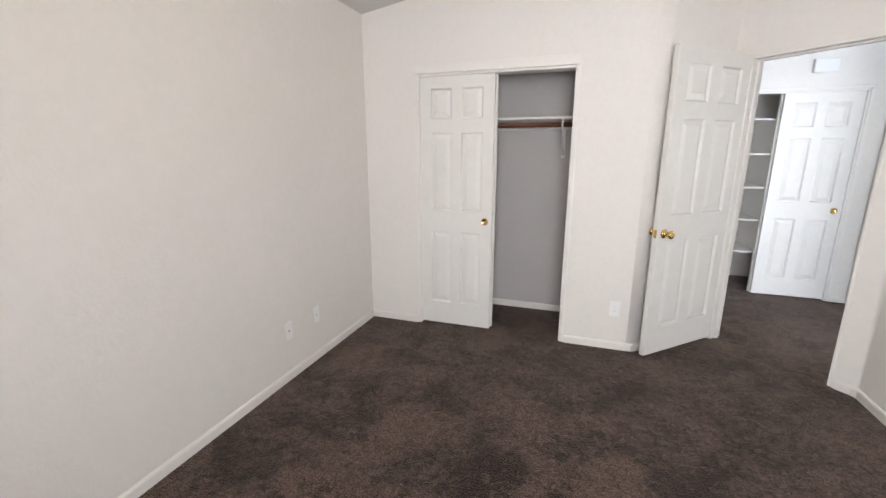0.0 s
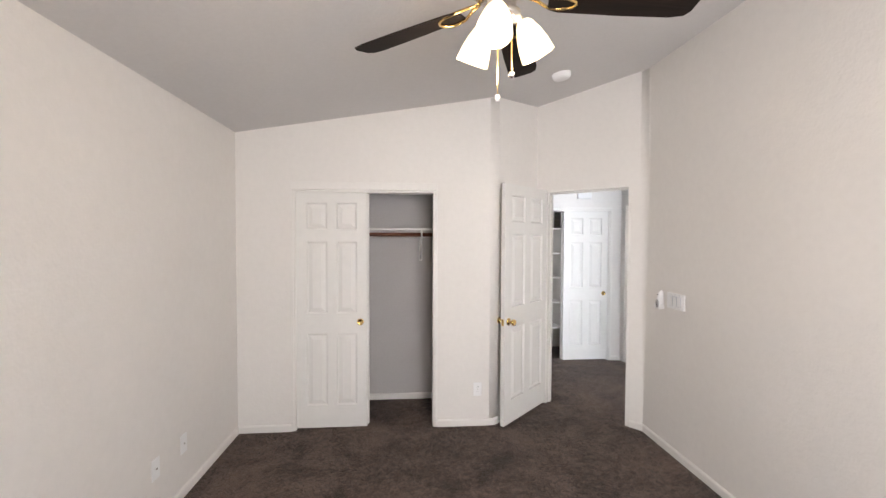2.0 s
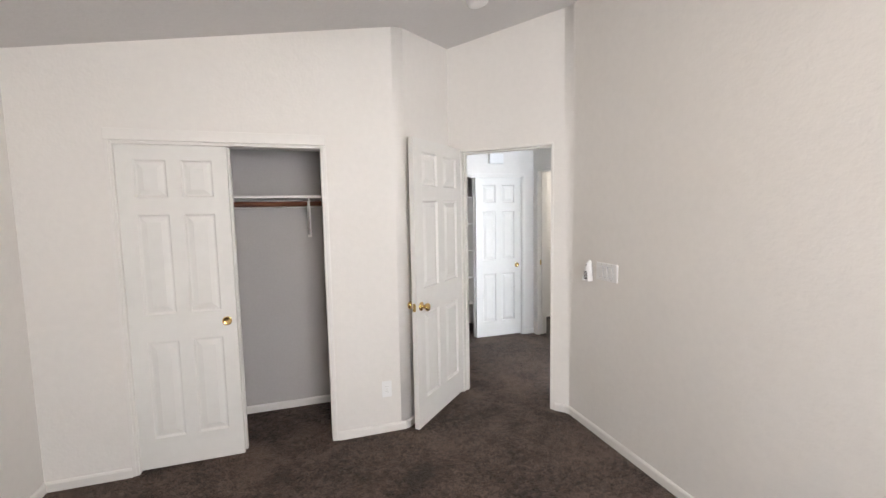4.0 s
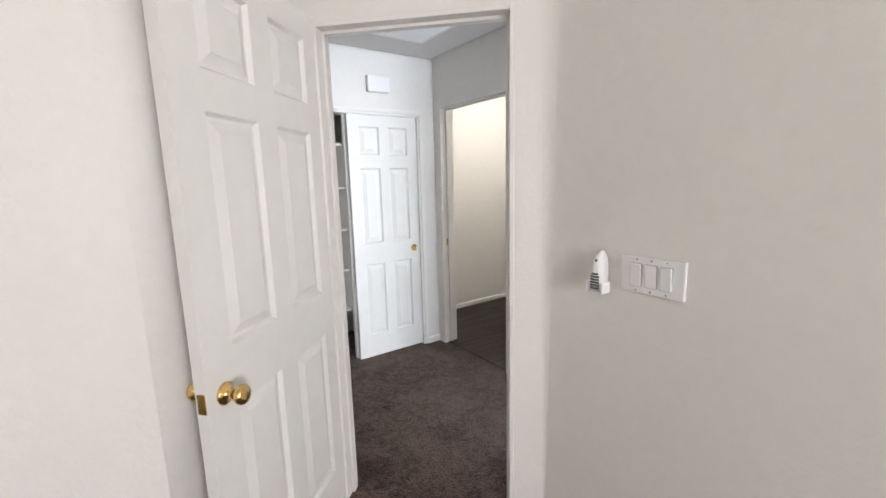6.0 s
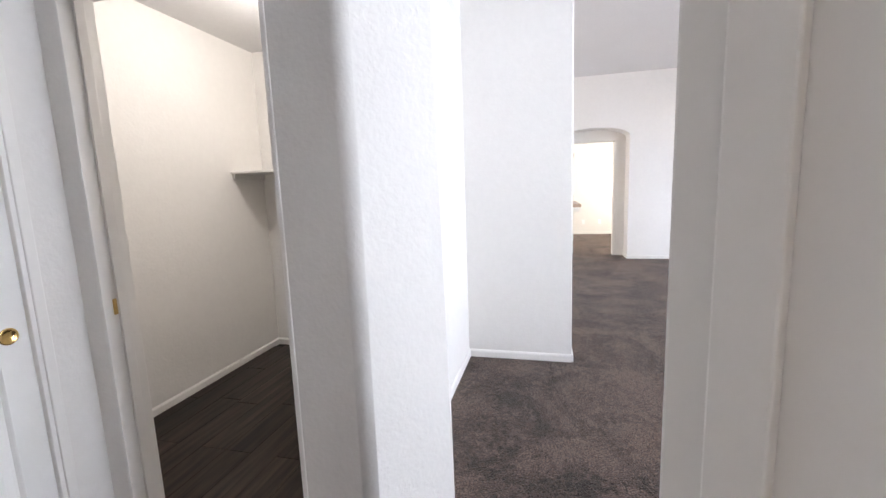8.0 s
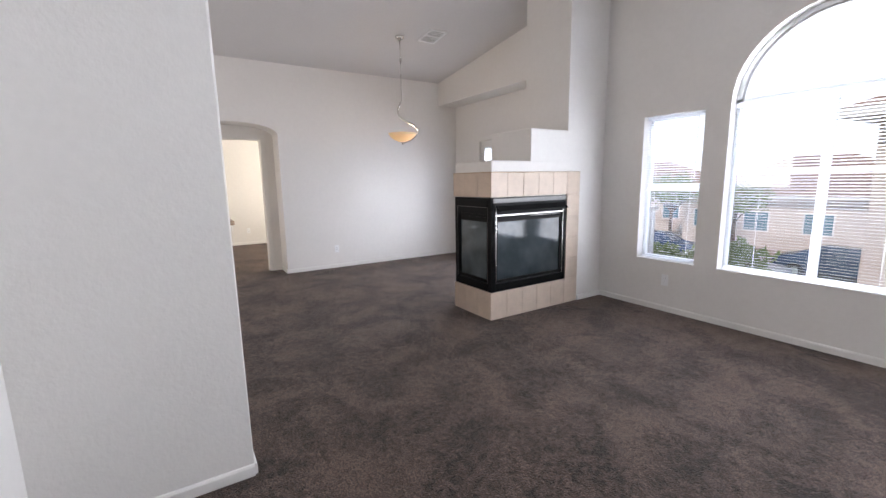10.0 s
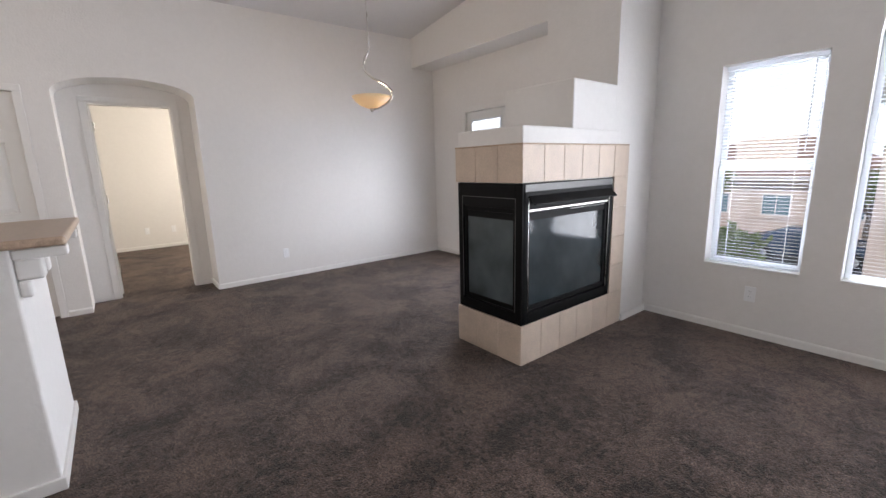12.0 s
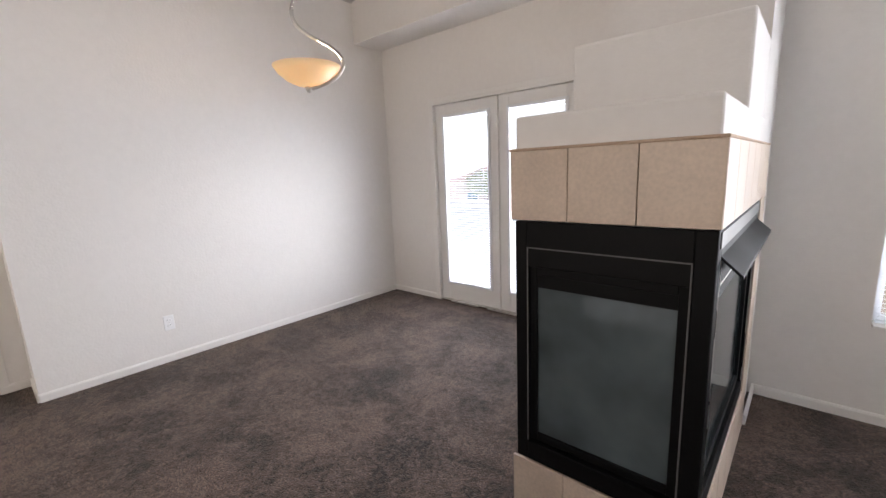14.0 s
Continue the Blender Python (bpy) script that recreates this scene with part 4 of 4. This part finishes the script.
def tile_row(m, w, z0, z1, n):
    """A row of n wall tiles across w, each proud of its joint."""
    tw = w / n
    me = mesh_of(box(0.0015, tw - 0.0015, 0.0, 0.012, z0 + 0.0015, z1 - 0.0015, 0.0015, 1), TILE)
    for i in range(n):
        part("tile", me, TILE, fp, at=m @ pose(i * tw, 0, 0))


SIDE, END = pose(FX, FY1, 0, 0, 0, -90), pose(FX1, FY1, 0, 0, 0, 180)
tile_row(SIDE, FY1 - FY0, 0.0, 0.278, 6)
tile_row(SIDE, FY1 - FY0, 1.204, 1.438, 6)
tile_row(END, FX1 - FX, 0.0, 0.278, 3)
tile_row(END, FX1 - FX, 1.204, 1.438, 3)
for i in range(4):
    zz = 0.278 + i * 0.2315
    tile_row(pose(FX, 0.985, 0, 0, 0, -90), 0.195, zz, zz + 0.2315, 1)


# ---- windows ----
def blind(parent, w, z0, z1, y, gap=0.024, tilt=9):
    """Horizontal slats with a head rail and a bottom rail, centred on x 0."""
    part("head_rail", box(-w / 2, w / 2, y - 0.014, y + 0.014, z1 - 0.03, z1, 0.002), SLAT, parent)
    me = mesh_of(box(-w / 2 + 0.004, w / 2 - 0.004, -0.0115, 0.0115, -0.0005, 0.0005), SLAT)
    n = int((z1 - z0 - 0.06) / gap)
    for i in range(n):
        part("slat", me, SLAT, parent, at=pose(0, y, z0 + 0.03 + i * gap, tilt))
    part("bottom_rail", box(-w / 2, w / 2, y - 0.011, y + 0.011, z0, z0 + 0.014, 0.002), SLAT, parent)
    for dx in (-w * 0.32, w * 0.32):
        part("cord", tube([(dx, y - 0.012, z0), (dx, y - 0.012, z1)], 0.0012, 5), SLAT, parent)
    part("tilt_wand", tube([(-w * 0.40, y + 0.02, z1 - 0.03), (-w * 0.40, y + 0.022, z1 - 0.62)], 0.004, 6), GREYP if w > 1 else VINYL, parent, "slim blind wand")


def sash(parent, x0, x1, z0, z1, y, b=0.035):
    for a in ((x0, x0 + b, z0, z1), (x1 - b, x1, z0, z1), (x0 + b, x1 - b, z0, z0 + b), (x0 + b, x1 - b, z1 - b, z1)):
        part("window_frame", box(a[0], a[1], y - 0.02, y + 0.02, a[2], a[3], 0.003), VINYL, parent)
    pn = part("pane", box(x0 + b, x1 - b, y - 0.003, y + 0.003, z0 + b, z1 - b), GLASS, parent, "clear window glass")
    pn.visible_shadow = False


w1 = thing("window_1", 5.652, 0.29, 0, 0, "white vinyl single-hung window with open horizontal blinds", "window", kind="structure")
sash(w1, -0.293, 0.293, 0.522, 1.262, -0.03)
sash(w1, -0.293, 0.293, 1.262, 1.973, -0.05)
blind(w1, 0.56, 0.53, 1.97, 0.035)
w6 = thing("window_6", 3.35, 0.29, 0, 0, "white vinyl single-hung window with open horizontal blinds", "window", kind="structure")
sash(w6, -0.288, 0.288, 0.522, 1.262, -0.03)
sash(w6, -0.288, 0.288, 1.262, 1.973, -0.05)
blind(w6, 0.55, 0.53, 1.97, 0.035)
w2 = thing("window_2", 4.50, 0.29, 0, 0, "large white arched window with blinds below the arch", "window", kind="structure")
sash(w2, -0.648, 0.0, 0.522, 1.985, -0.03, 0.03)
sash(w2, 0.0, 0.648, 0.522, 1.985, -0.03, 0.03)
for a in (-0.62, 0.03):
    part("rail", box(a, a + 0.59, -0.048, -0.012, 1.385, 1.415, 0.003), VINYL, w2)
part("transom", box(-0.648, 0.648, -0.055, 0.0, 1.985, 2.025, 0.003), VINYL, w2)
bm = bmesh.new()
for r0, r1 in ((0.648, 0.61),):
    arc = [[bm.verts.new((r * math.cos(math.pi * i / 32), yy, 2.0 + r * math.sin(math.pi * i / 32))) for i in range(33)] for r, yy in ((r0, -0.05), (r1, -0.05), (r1, 0.0), (r0, 0.0))]
    for q in range(4):
        for i in range(32):
            bm.faces.new((arc[q][i], arc[q][i + 1], arc[(q + 1) % 4][i + 1], arc[(q + 1) % 4][i]))
part("arch_frame", bm, VINYL, w2)
bm = bmesh.new()
bm.faces.new([bm.verts.new((0.615 * math.cos(math.pi * i / 32), -0.03, 2.02 + 0.6 * math.sin(math.pi * i / 32))) for i in range(33)])
pn = part("pane", bm, GLASS, w2, "half-round window glass")
pn.visible_shadow = False
blind(w2, 1.24, 0.53, 1.98, 0.035)
GRID = WEST
w3 = thing("window_3", 1.48, -0.05, 0, 0, "white vinyl bedroom window", "window", kind="structure")
sash(w3, -0.798, 0.0, 0.903, 2.097, -0.02)
sash(w3, 0.0, 0.798, 0.903, 2.097, -0.02)
GRID = EAST
# unseen window, added where the far room's extra lamp stands
w4 = thing("window_4", 11.98, 1.44, 0, 0, "white vinyl window added out of view in the far room", "window", kind="structure")
sash(w4, -0.798, 0.0, 0.903, 2.197, -0.02)
sash(w4, 0.0, 0.798, 0.903, 2.197, -0.02)
# invented kitchen window, out of view behind the fill lamp
w5 = thing("window_5", 7.7, 7.46, 0, 0, "white vinyl kitchen window added out of view", "window", kind="structure")
sash(w5, -0.698, 0.698, 1.103, 2.097, 0.0)
for wx, wy, ww, sy in ((5.652, 0.385, 0.64, 0.075), (4.5, 0.385, 1.36, 0.075)):
    tagged(part("window_sill", box(wx - ww / 2 + 0.03, wx + ww / 2 - 0.03, wy - 0.10, wy + 0.004, 0.512, 0.528, 0.004), TRIM), "white painted window sill", "window sill", kind="structure")

# glazed double doors with blinds between the panes
for nm, xc in (("door_4", 8.80), ("door_5", 8.04)):
    d = thing(nm, xc, -0.02, 0, 0, "white full-glass patio door with enclosed blinds, closed", "patio door", kind="structure")
    for a in ((-0.375, -0.27, 0.02, 2.02), (0.27, 0.375, 0.02, 2.02), (-0.27, 0.27, 0.02, 0.21), (-0.27, 0.27, 1.905, 2.02)):
        part("frame", box(a[0], a[1], -0.022, 0.022, a[2], a[3], 0.002), DOORP, d)
    for a in ((-0.29, -0.262, 0.19, 1.925), (0.262, 0.29, 0.19, 1.925), (-0.262, 0.262, 0.19, 0.218), (-0.262, 0.262, 1.897, 1.925)):
        part("glazing_bead", box(a[0], a[1], 0.02, 0.034, a[2], a[3], 0.004), VINYL, d)
    pn = part("pane", box(-0.27, 0.27, -0.003, 0.0, 0.21, 1.905), GLASS, d, "clear door glass")
    pn.visible_shadow = False
    blind(d, 0.53, 0.215, 1.90, 0.010, tilt=-8)
fr = thing("door_frame", 0, 0, 0, 0, "white frame of the patio doors", "door frame", kind="structure")
for a in ((7.64, 7.662, 0.0, 2.05), (9.178, 9.21, 0.0, 2.05), (7.662, 9.178, 2.022, 2.05)):
    part("jamb", box(a[0], a[1], -0.10, 0.045, a[2], a[3], 0.003), TRIM, fr)
part("astragal", box(8.415, 8.428, -0.03, 0.025, 0.02, 2.02, 0.003), TRIM, fr)
part("threshold", box(7.662, 9.178, -0.10, 0.04, 0.0, 0.018, 0.003), STEEL, fr, "metal threshold")
for xx in (7.61, 9.21):
    part("casing", box(xx, xx + 0.03, 0.03, 0.042, 0.0, 2.08, 0.003), TRIM, fr)
part("casing", box(7.61, 9.24, 0.03, 0.042, 2.05, 2.09, 0.003), TRIM, fr)

# balcony outside the glazed doors
bc = thing("balcony", 0, 0, 0, 0, "balcony with a solid white parapet", "balcony")
part("balcony_floor", box(7.0, 11.6, -1.72, -0.125, -0.22, -0.06, 0.01), CONCRETE, bc, "pale concrete balcony floor")
part("parapet", box(7.0, 11.6, -1.72, -1.58, -0.06, 0.86, 0.02), VINYL, bc, "white painted parapet")
part("parapet_cap", box(6.97, 11.63, -1.75, -1.55, 0.862, 0.93, 0.015), TRIM, bc, "white parapet cap")
for px in (7.15, 11.3):
    part("post", box(px, px + 0.25, -1.72, -1.47, -3.05, -0.221, 0.01), STUCCO, bc)

# ---- kitchen end ----
bar = thing("breakfast_bar", 0, 0, 0, 0, "white half-wall breakfast bar with a tan laminate top", "breakfast bar")
part("half_wall", box(6.95, 7.72, 4.335, 4.535, 0, 1.06, 0.012, 3), PAINT, bar)
part("bar_top", box(6.86, 7.80, 4.16, 4.66, 1.062, 1.098, 0.012, 3), COUNTER, bar, "tan laminate bar top")
part("baseboard", box(6.938, 7.732, 4.322, 4.547, 0.002, 0.06, 0.004), TRIM, bar)
for cx in (7.0, 7.6):
    cb = part("corbel", box(cx - 0.045, cx + 0.045, 4.17, 4.334, 1.01, 1.05, 0.005), TRIM, bar, "white corbel under the bar top")
    part("corbel_step", box(cx - 0.04, cx + 0.04, 4.25, 4.334, 0.925, 1.011, 0.012, 3), TRIM, cb)
    part("corbel_foot", box(cx - 0.04, cx + 0.04, 4.295, 4.334, 0.855, 0.927, 0.012, 3), TRIM, cb)
dw = thing("dishwasher", 0, 0, 0, 0, "black dishwasher under the kitchen counter", "dishwasher")
part("body", box(6.99, 7.55, 4.56, 5.16, 0.10, 0.865, 0.004), BLACK, dw)
part("door", box(6.955, 6.989, 4.565, 5.155, 0.12, 0.73, 0.006), BLACK, dw)
part("control_panel", box(6.95, 6.989, 4.565, 5.155, 0.735, 0.86, 0.006), BLACK, dw)
part("kick_plate", box(7.03, 7.06, 4.565, 5.155, 0.0, 0.10), BLACK, dw)
part("handle", tube([(6.93, 4.65, 0.77), (6.93, 5.07, 0.77)], 0.009, 10), BLACK, dw, smooth=True)
kc = thing("base_cabinet", 0, 0, 0, 0, "white kitchen base cabinet beside the dishwasher", "cabinet")
part("body", box(6.99, 7.55, 5.17, 6.0, 0.10, 0.865, 0.003), TRIM, kc)
part("kick_board", box(7.04, 7.50, 5.18, 5.99, 0.0, 0.099), TRIM, kc)
for y0 in (5.18, 5.59):
    dr = part("door", box(6.97, 6.989, y0, y0 + 0.40, 0.13, 0.85, 0.004), TRIM, kc)
    part("handle", lathe([(0, 0.025), (0.012, 0.022), (0.014, 0.014), (0.006, 0.008), (0.006, 0)], 14), BRASS, dr, smooth=True, at=pose(6.97, y0 + 0.05, 0.75, 0, -90))
wt = thing("worktop", 0, 0, 0, 0, "tan laminate kitchen worktop", "worktop")
part("slab", box(6.94, 7.56, 4.545, 6.01, 0.867, 0.905, 0.008), COUNTER, wt)

# ---- outside ----
tagged(part("ground", box(-400, 400, -600, 400, -3.3, -3.05), EARTH), "tan desert gravel ground", "ground", kind="structure")
haze = glow_material("pale_hazy_sky", (0.76, 0.89, 1.0), 2.3, (0.5, 0.5, 0.5))
tagged(part("backdrop", box(-260, 300, -161, -160, -3, 150), haze), "pale bright hazy sky over the far distance", "sky", kind="structure")
tagged(part("road", box(-60, 70, -20.0, -11.5, -3.049, -3.02), ASPHALT), "dark asphalt road", "road", kind="structure")
tagged(part("pavement", box(-60, 70, -11.5, -9.8, -3.049, -2.90, 0.02), CONCRETE), "pale concrete pavement", "pavement", kind="structure")


def house(x, y, w, d, h, roof_h, rz=0, group="houses across the road"):
    ob = thing("house", x, y, -3.05, rz, "cream stucco house with a clay tile roof", "house", group)
    wl = part("wall", box(-w / 2, w / 2, -d / 2, d / 2, 0, h, 0.02), STUCCO, ob)
    bm = bmesh.new()
    o = 0.5
    lo = [bm.verts.new(c) for c in ((-w / 2 - o, -d / 2 - o, h), (w / 2 + o, -d / 2 - o, h), (w / 2 + o, d / 2 + o, h), (-w / 2 - o, d / 2 + o, h))]
    r = max(w / 2 - d / 2, 0.4)
    hi = [bm.verts.new((-r, 0, h + roof_h)), bm.verts.new((r, 0, h + roof_h))]
    bm.faces.new(lo), bm.faces.new((lo[0], lo[1], hi[1], hi[0])), bm.faces.new((lo[2], lo[3], hi[0], hi[1]))
    bm.faces.new((lo[1], lo[2], hi[1])), bm.faces.new((lo[3], lo[0], hi[0]))
    part("roof", bm, ROOFT, ob, "clay tile hip roof")
    part("fascia", box(-w / 2 - o, w / 2 + o, -d / 2 - o, d / 2 + o, h - 0.18, h - 0.002), TRIM, ob)
    for floor_z in ((1.0, 3.9) if h > 4 else (1.0,)):
        for k in range(int(w // 3)):
            wx = -w / 2 + 1.6 + k * 3.0
            wi = part("window", box(wx - 0.7, wx + 0.7, d / 2 - 0.02, d / 2 + 0.05, floor_z, floor_z + 1.25, 0.01), TRIM, ob)
            part("pane", box(wx - 0.62, wx - 0.02, d / 2 + 0.04, d / 2 + 0.06, floor_z + 0.08, floor_z + 1.17), TEAL, wi)
            part("pane", box(wx + 0.02, wx + 0.62, d / 2 + 0.04, d / 2 + 0.06, floor_z + 0.08, floor_z + 1.17), TEAL, wi)
            part("sill", box(wx - 0.78, wx + 0.78, d / 2, d / 2 + 0.1, floor_z - 0.1, floor_z), STUCCO, wi)
    return ob


house(0.6, -10.8, 10.5, 7, 5.7, 1.9)
house(13, -30, 12, 9, 3.2, 2.4)
house(27, -34, 13, 9, 3.2, 2.6)
house(-1, -38, 13, 9, 5.6, 2.2)


def tree(x, y, h, r, seed):
    rng = random.Random(seed)
    ob = thing("tree", x, y, -3.05, 0, "small desert tree with a loose olive-green crown", "tree", "street trees")
    part("trunk", tube([(0, 0, 0), (0.05, 0.02, h * 0.25), (0.0, 0.06, h * 0.5), (0.05, 0.0, h * 0.75)], [0.14, 0.11, 0.08, 0.03], 8), BARK, ob, smooth=True)
    for k in range(6):
        a = k * 1.05 + rng.random()
        part("limb", tube([(0, 0.03, h * 0.4), (r * 0.4 * math.cos(a), r * 0.4 * math.sin(a), h * 0.6), (r * 0.8 * math.cos(a), r * 0.8 * math.sin(a), h * 0.78)], [0.05, 0.035, 0.012], 6), BARK, ob, smooth=True)
    verts, faces = [], []
    for i in range(1600):
        a, u, v = rng.random() * 6.283, rng.random(), rng.random() * 2 - 1
        rad = r * (0.35 + 0.65 * u ** 0.5) * (1 - 0.3 * abs(math.sin(2.3 * a + 3 * v)))
        c = Vector((rad * math.cos(a) * math.sqrt(1 - v * v), rad * math.sin(a) * math.sqrt(1 - v * v), h * 0.72 + rad * 0.62 * v))
        s = 0.07 + 0.07 * rng.random()
        m = Euler((rng.random() * 6, rng.random() * 6, rng.random() * 6)).to_matrix()
        b = len(verts)
        verts += [c + m @ Vector(p) * s for p in ((-1, 0, 0), (0, -0.4, 0.1), (1, 0, 0), (0, 0.4, 0.1))]
        faces.append((b, b + 1, b + 2, b + 3))
    me = bpy.data.meshes.new("crown")
    me.from_pydata(verts, [], faces)
    me.materials.append(LEAF)
    tagged(part("crown", me, LEAF, ob), kind="stuff")
    return ob


for i, (x, y, h, r) in enumerate(((8.6, -8.0, 2.9, 1.2), (10.8, -8.6, 2.4, 1.0), (14.5, -22.5, 4.5, 2.0), (19, -24, 5, 2.2), (7.4, -22.0, 4.0, 1.7), (25, -23, 4.6, 1.9))):
    tree(x, y, h, r, i + 3)


def car(x, y, rz, paint, label):
    ob = thing("car", x, y, -3.02, rz, label, "car", "parked cars")
    bm = bmesh.new()
    prof = [(-2.2, 0.35), (-2.25, 0.62), (-2.1, 0.88), (-1.2, 0.95), (-0.6, 1.38), (0.7, 1.42), (1.55, 1.0), (2.15, 0.92), (2.25, 0.6), (2.2, 0.35)]
    sides = [[bm.verts.new((px, sy * (0.86 if pz < 1.1 else 0.66), pz)) for px, pz in prof] for sy in (-1, 1)]
    for i in range(len(prof)):
        j = (i + 1) % len(prof)
        bm.faces.new((sides[0][i], sides[0][j], sides[1][j], sides[1][i]))
    bm.faces.new(sides[0]), bm.faces.new(sides[1])
    bmesh.ops.bevel(bm, geom=list(bm.edges), offset=0.05, segments=2, affect="EDGES")
    body = part("body", bm, paint, ob, smooth=True)
    for sy in (-1, 1):
        bw = bmesh.new()
        bw.faces.new([bw.verts.new((px, sy * yy, pz)) for px, yy, pz in ((-1.0, 0.83, 1.0), (1.3, 0.83, 1.0), (0.65, 0.68, 1.36), (-0.55, 0.68, 1.33))])
        bmesh.ops.solidify(bw, geom=list(bw.faces), thickness=0.03)
        part("side_window", bw, DARKGLASS, ob)
        for px in (-1.4, 1.4):
            wh = part("wheel", lathe([(0.18, -0.1), (0.32, -0.1), (0.34, -0.05), (0.34, 0.05), (0.32, 0.1), (0.18, 0.1)], 20), RUBBER, ob, at=pose(px, sy * 0.80, 0.34, 90))
            part("rim", lathe([(0, -0.09), (0.18, -0.095), (0.18, 0.095), (0, 0.09)], 16), STEEL, wh)
    return ob


car(11.5, -14.2, 4, CARP, "white parked saloon car on the road")
car(16.5, -17.8, -3, CARB, "dark blue parked saloon car on the road")
car(8.6, -18.2, 2, CARB, "dark blue parked car by the far kerb")

GRID = WEST
# ---- plank floor of the utility room ----
pf = tagged(part("floor_utility", box(3.40, 5.277, 5.18, 6.77, 0.001, 0.004), BLACK), "dark wood-look plank floor", "floor", kind="structure")
rng = random.Random(5)
me = mesh_of(box(0.001, 0.909, 0.001, 0.149, 0.0, 0.007, 0.0015, 1), PLANK)
short = mesh_of(box(0.001, 0.469, 0.001, 0.149, 0.0, 0.007, 0.0015, 1), PLANK)
for j in range(11):
    x = 3.385
    shift = (j % 3)
    for ln, data in ((0.47, short), (0.91, me), (0.47, short)) if shift == 0 else ((0.91, me), (0.91, me)) if shift == 1 else ((0.47, short), (0.47, short), (0.91, me)):
        part("plank", data, PLANK, pf, at=pose(x, 5.18 + j * 0.15, 0.004))
        x += ln
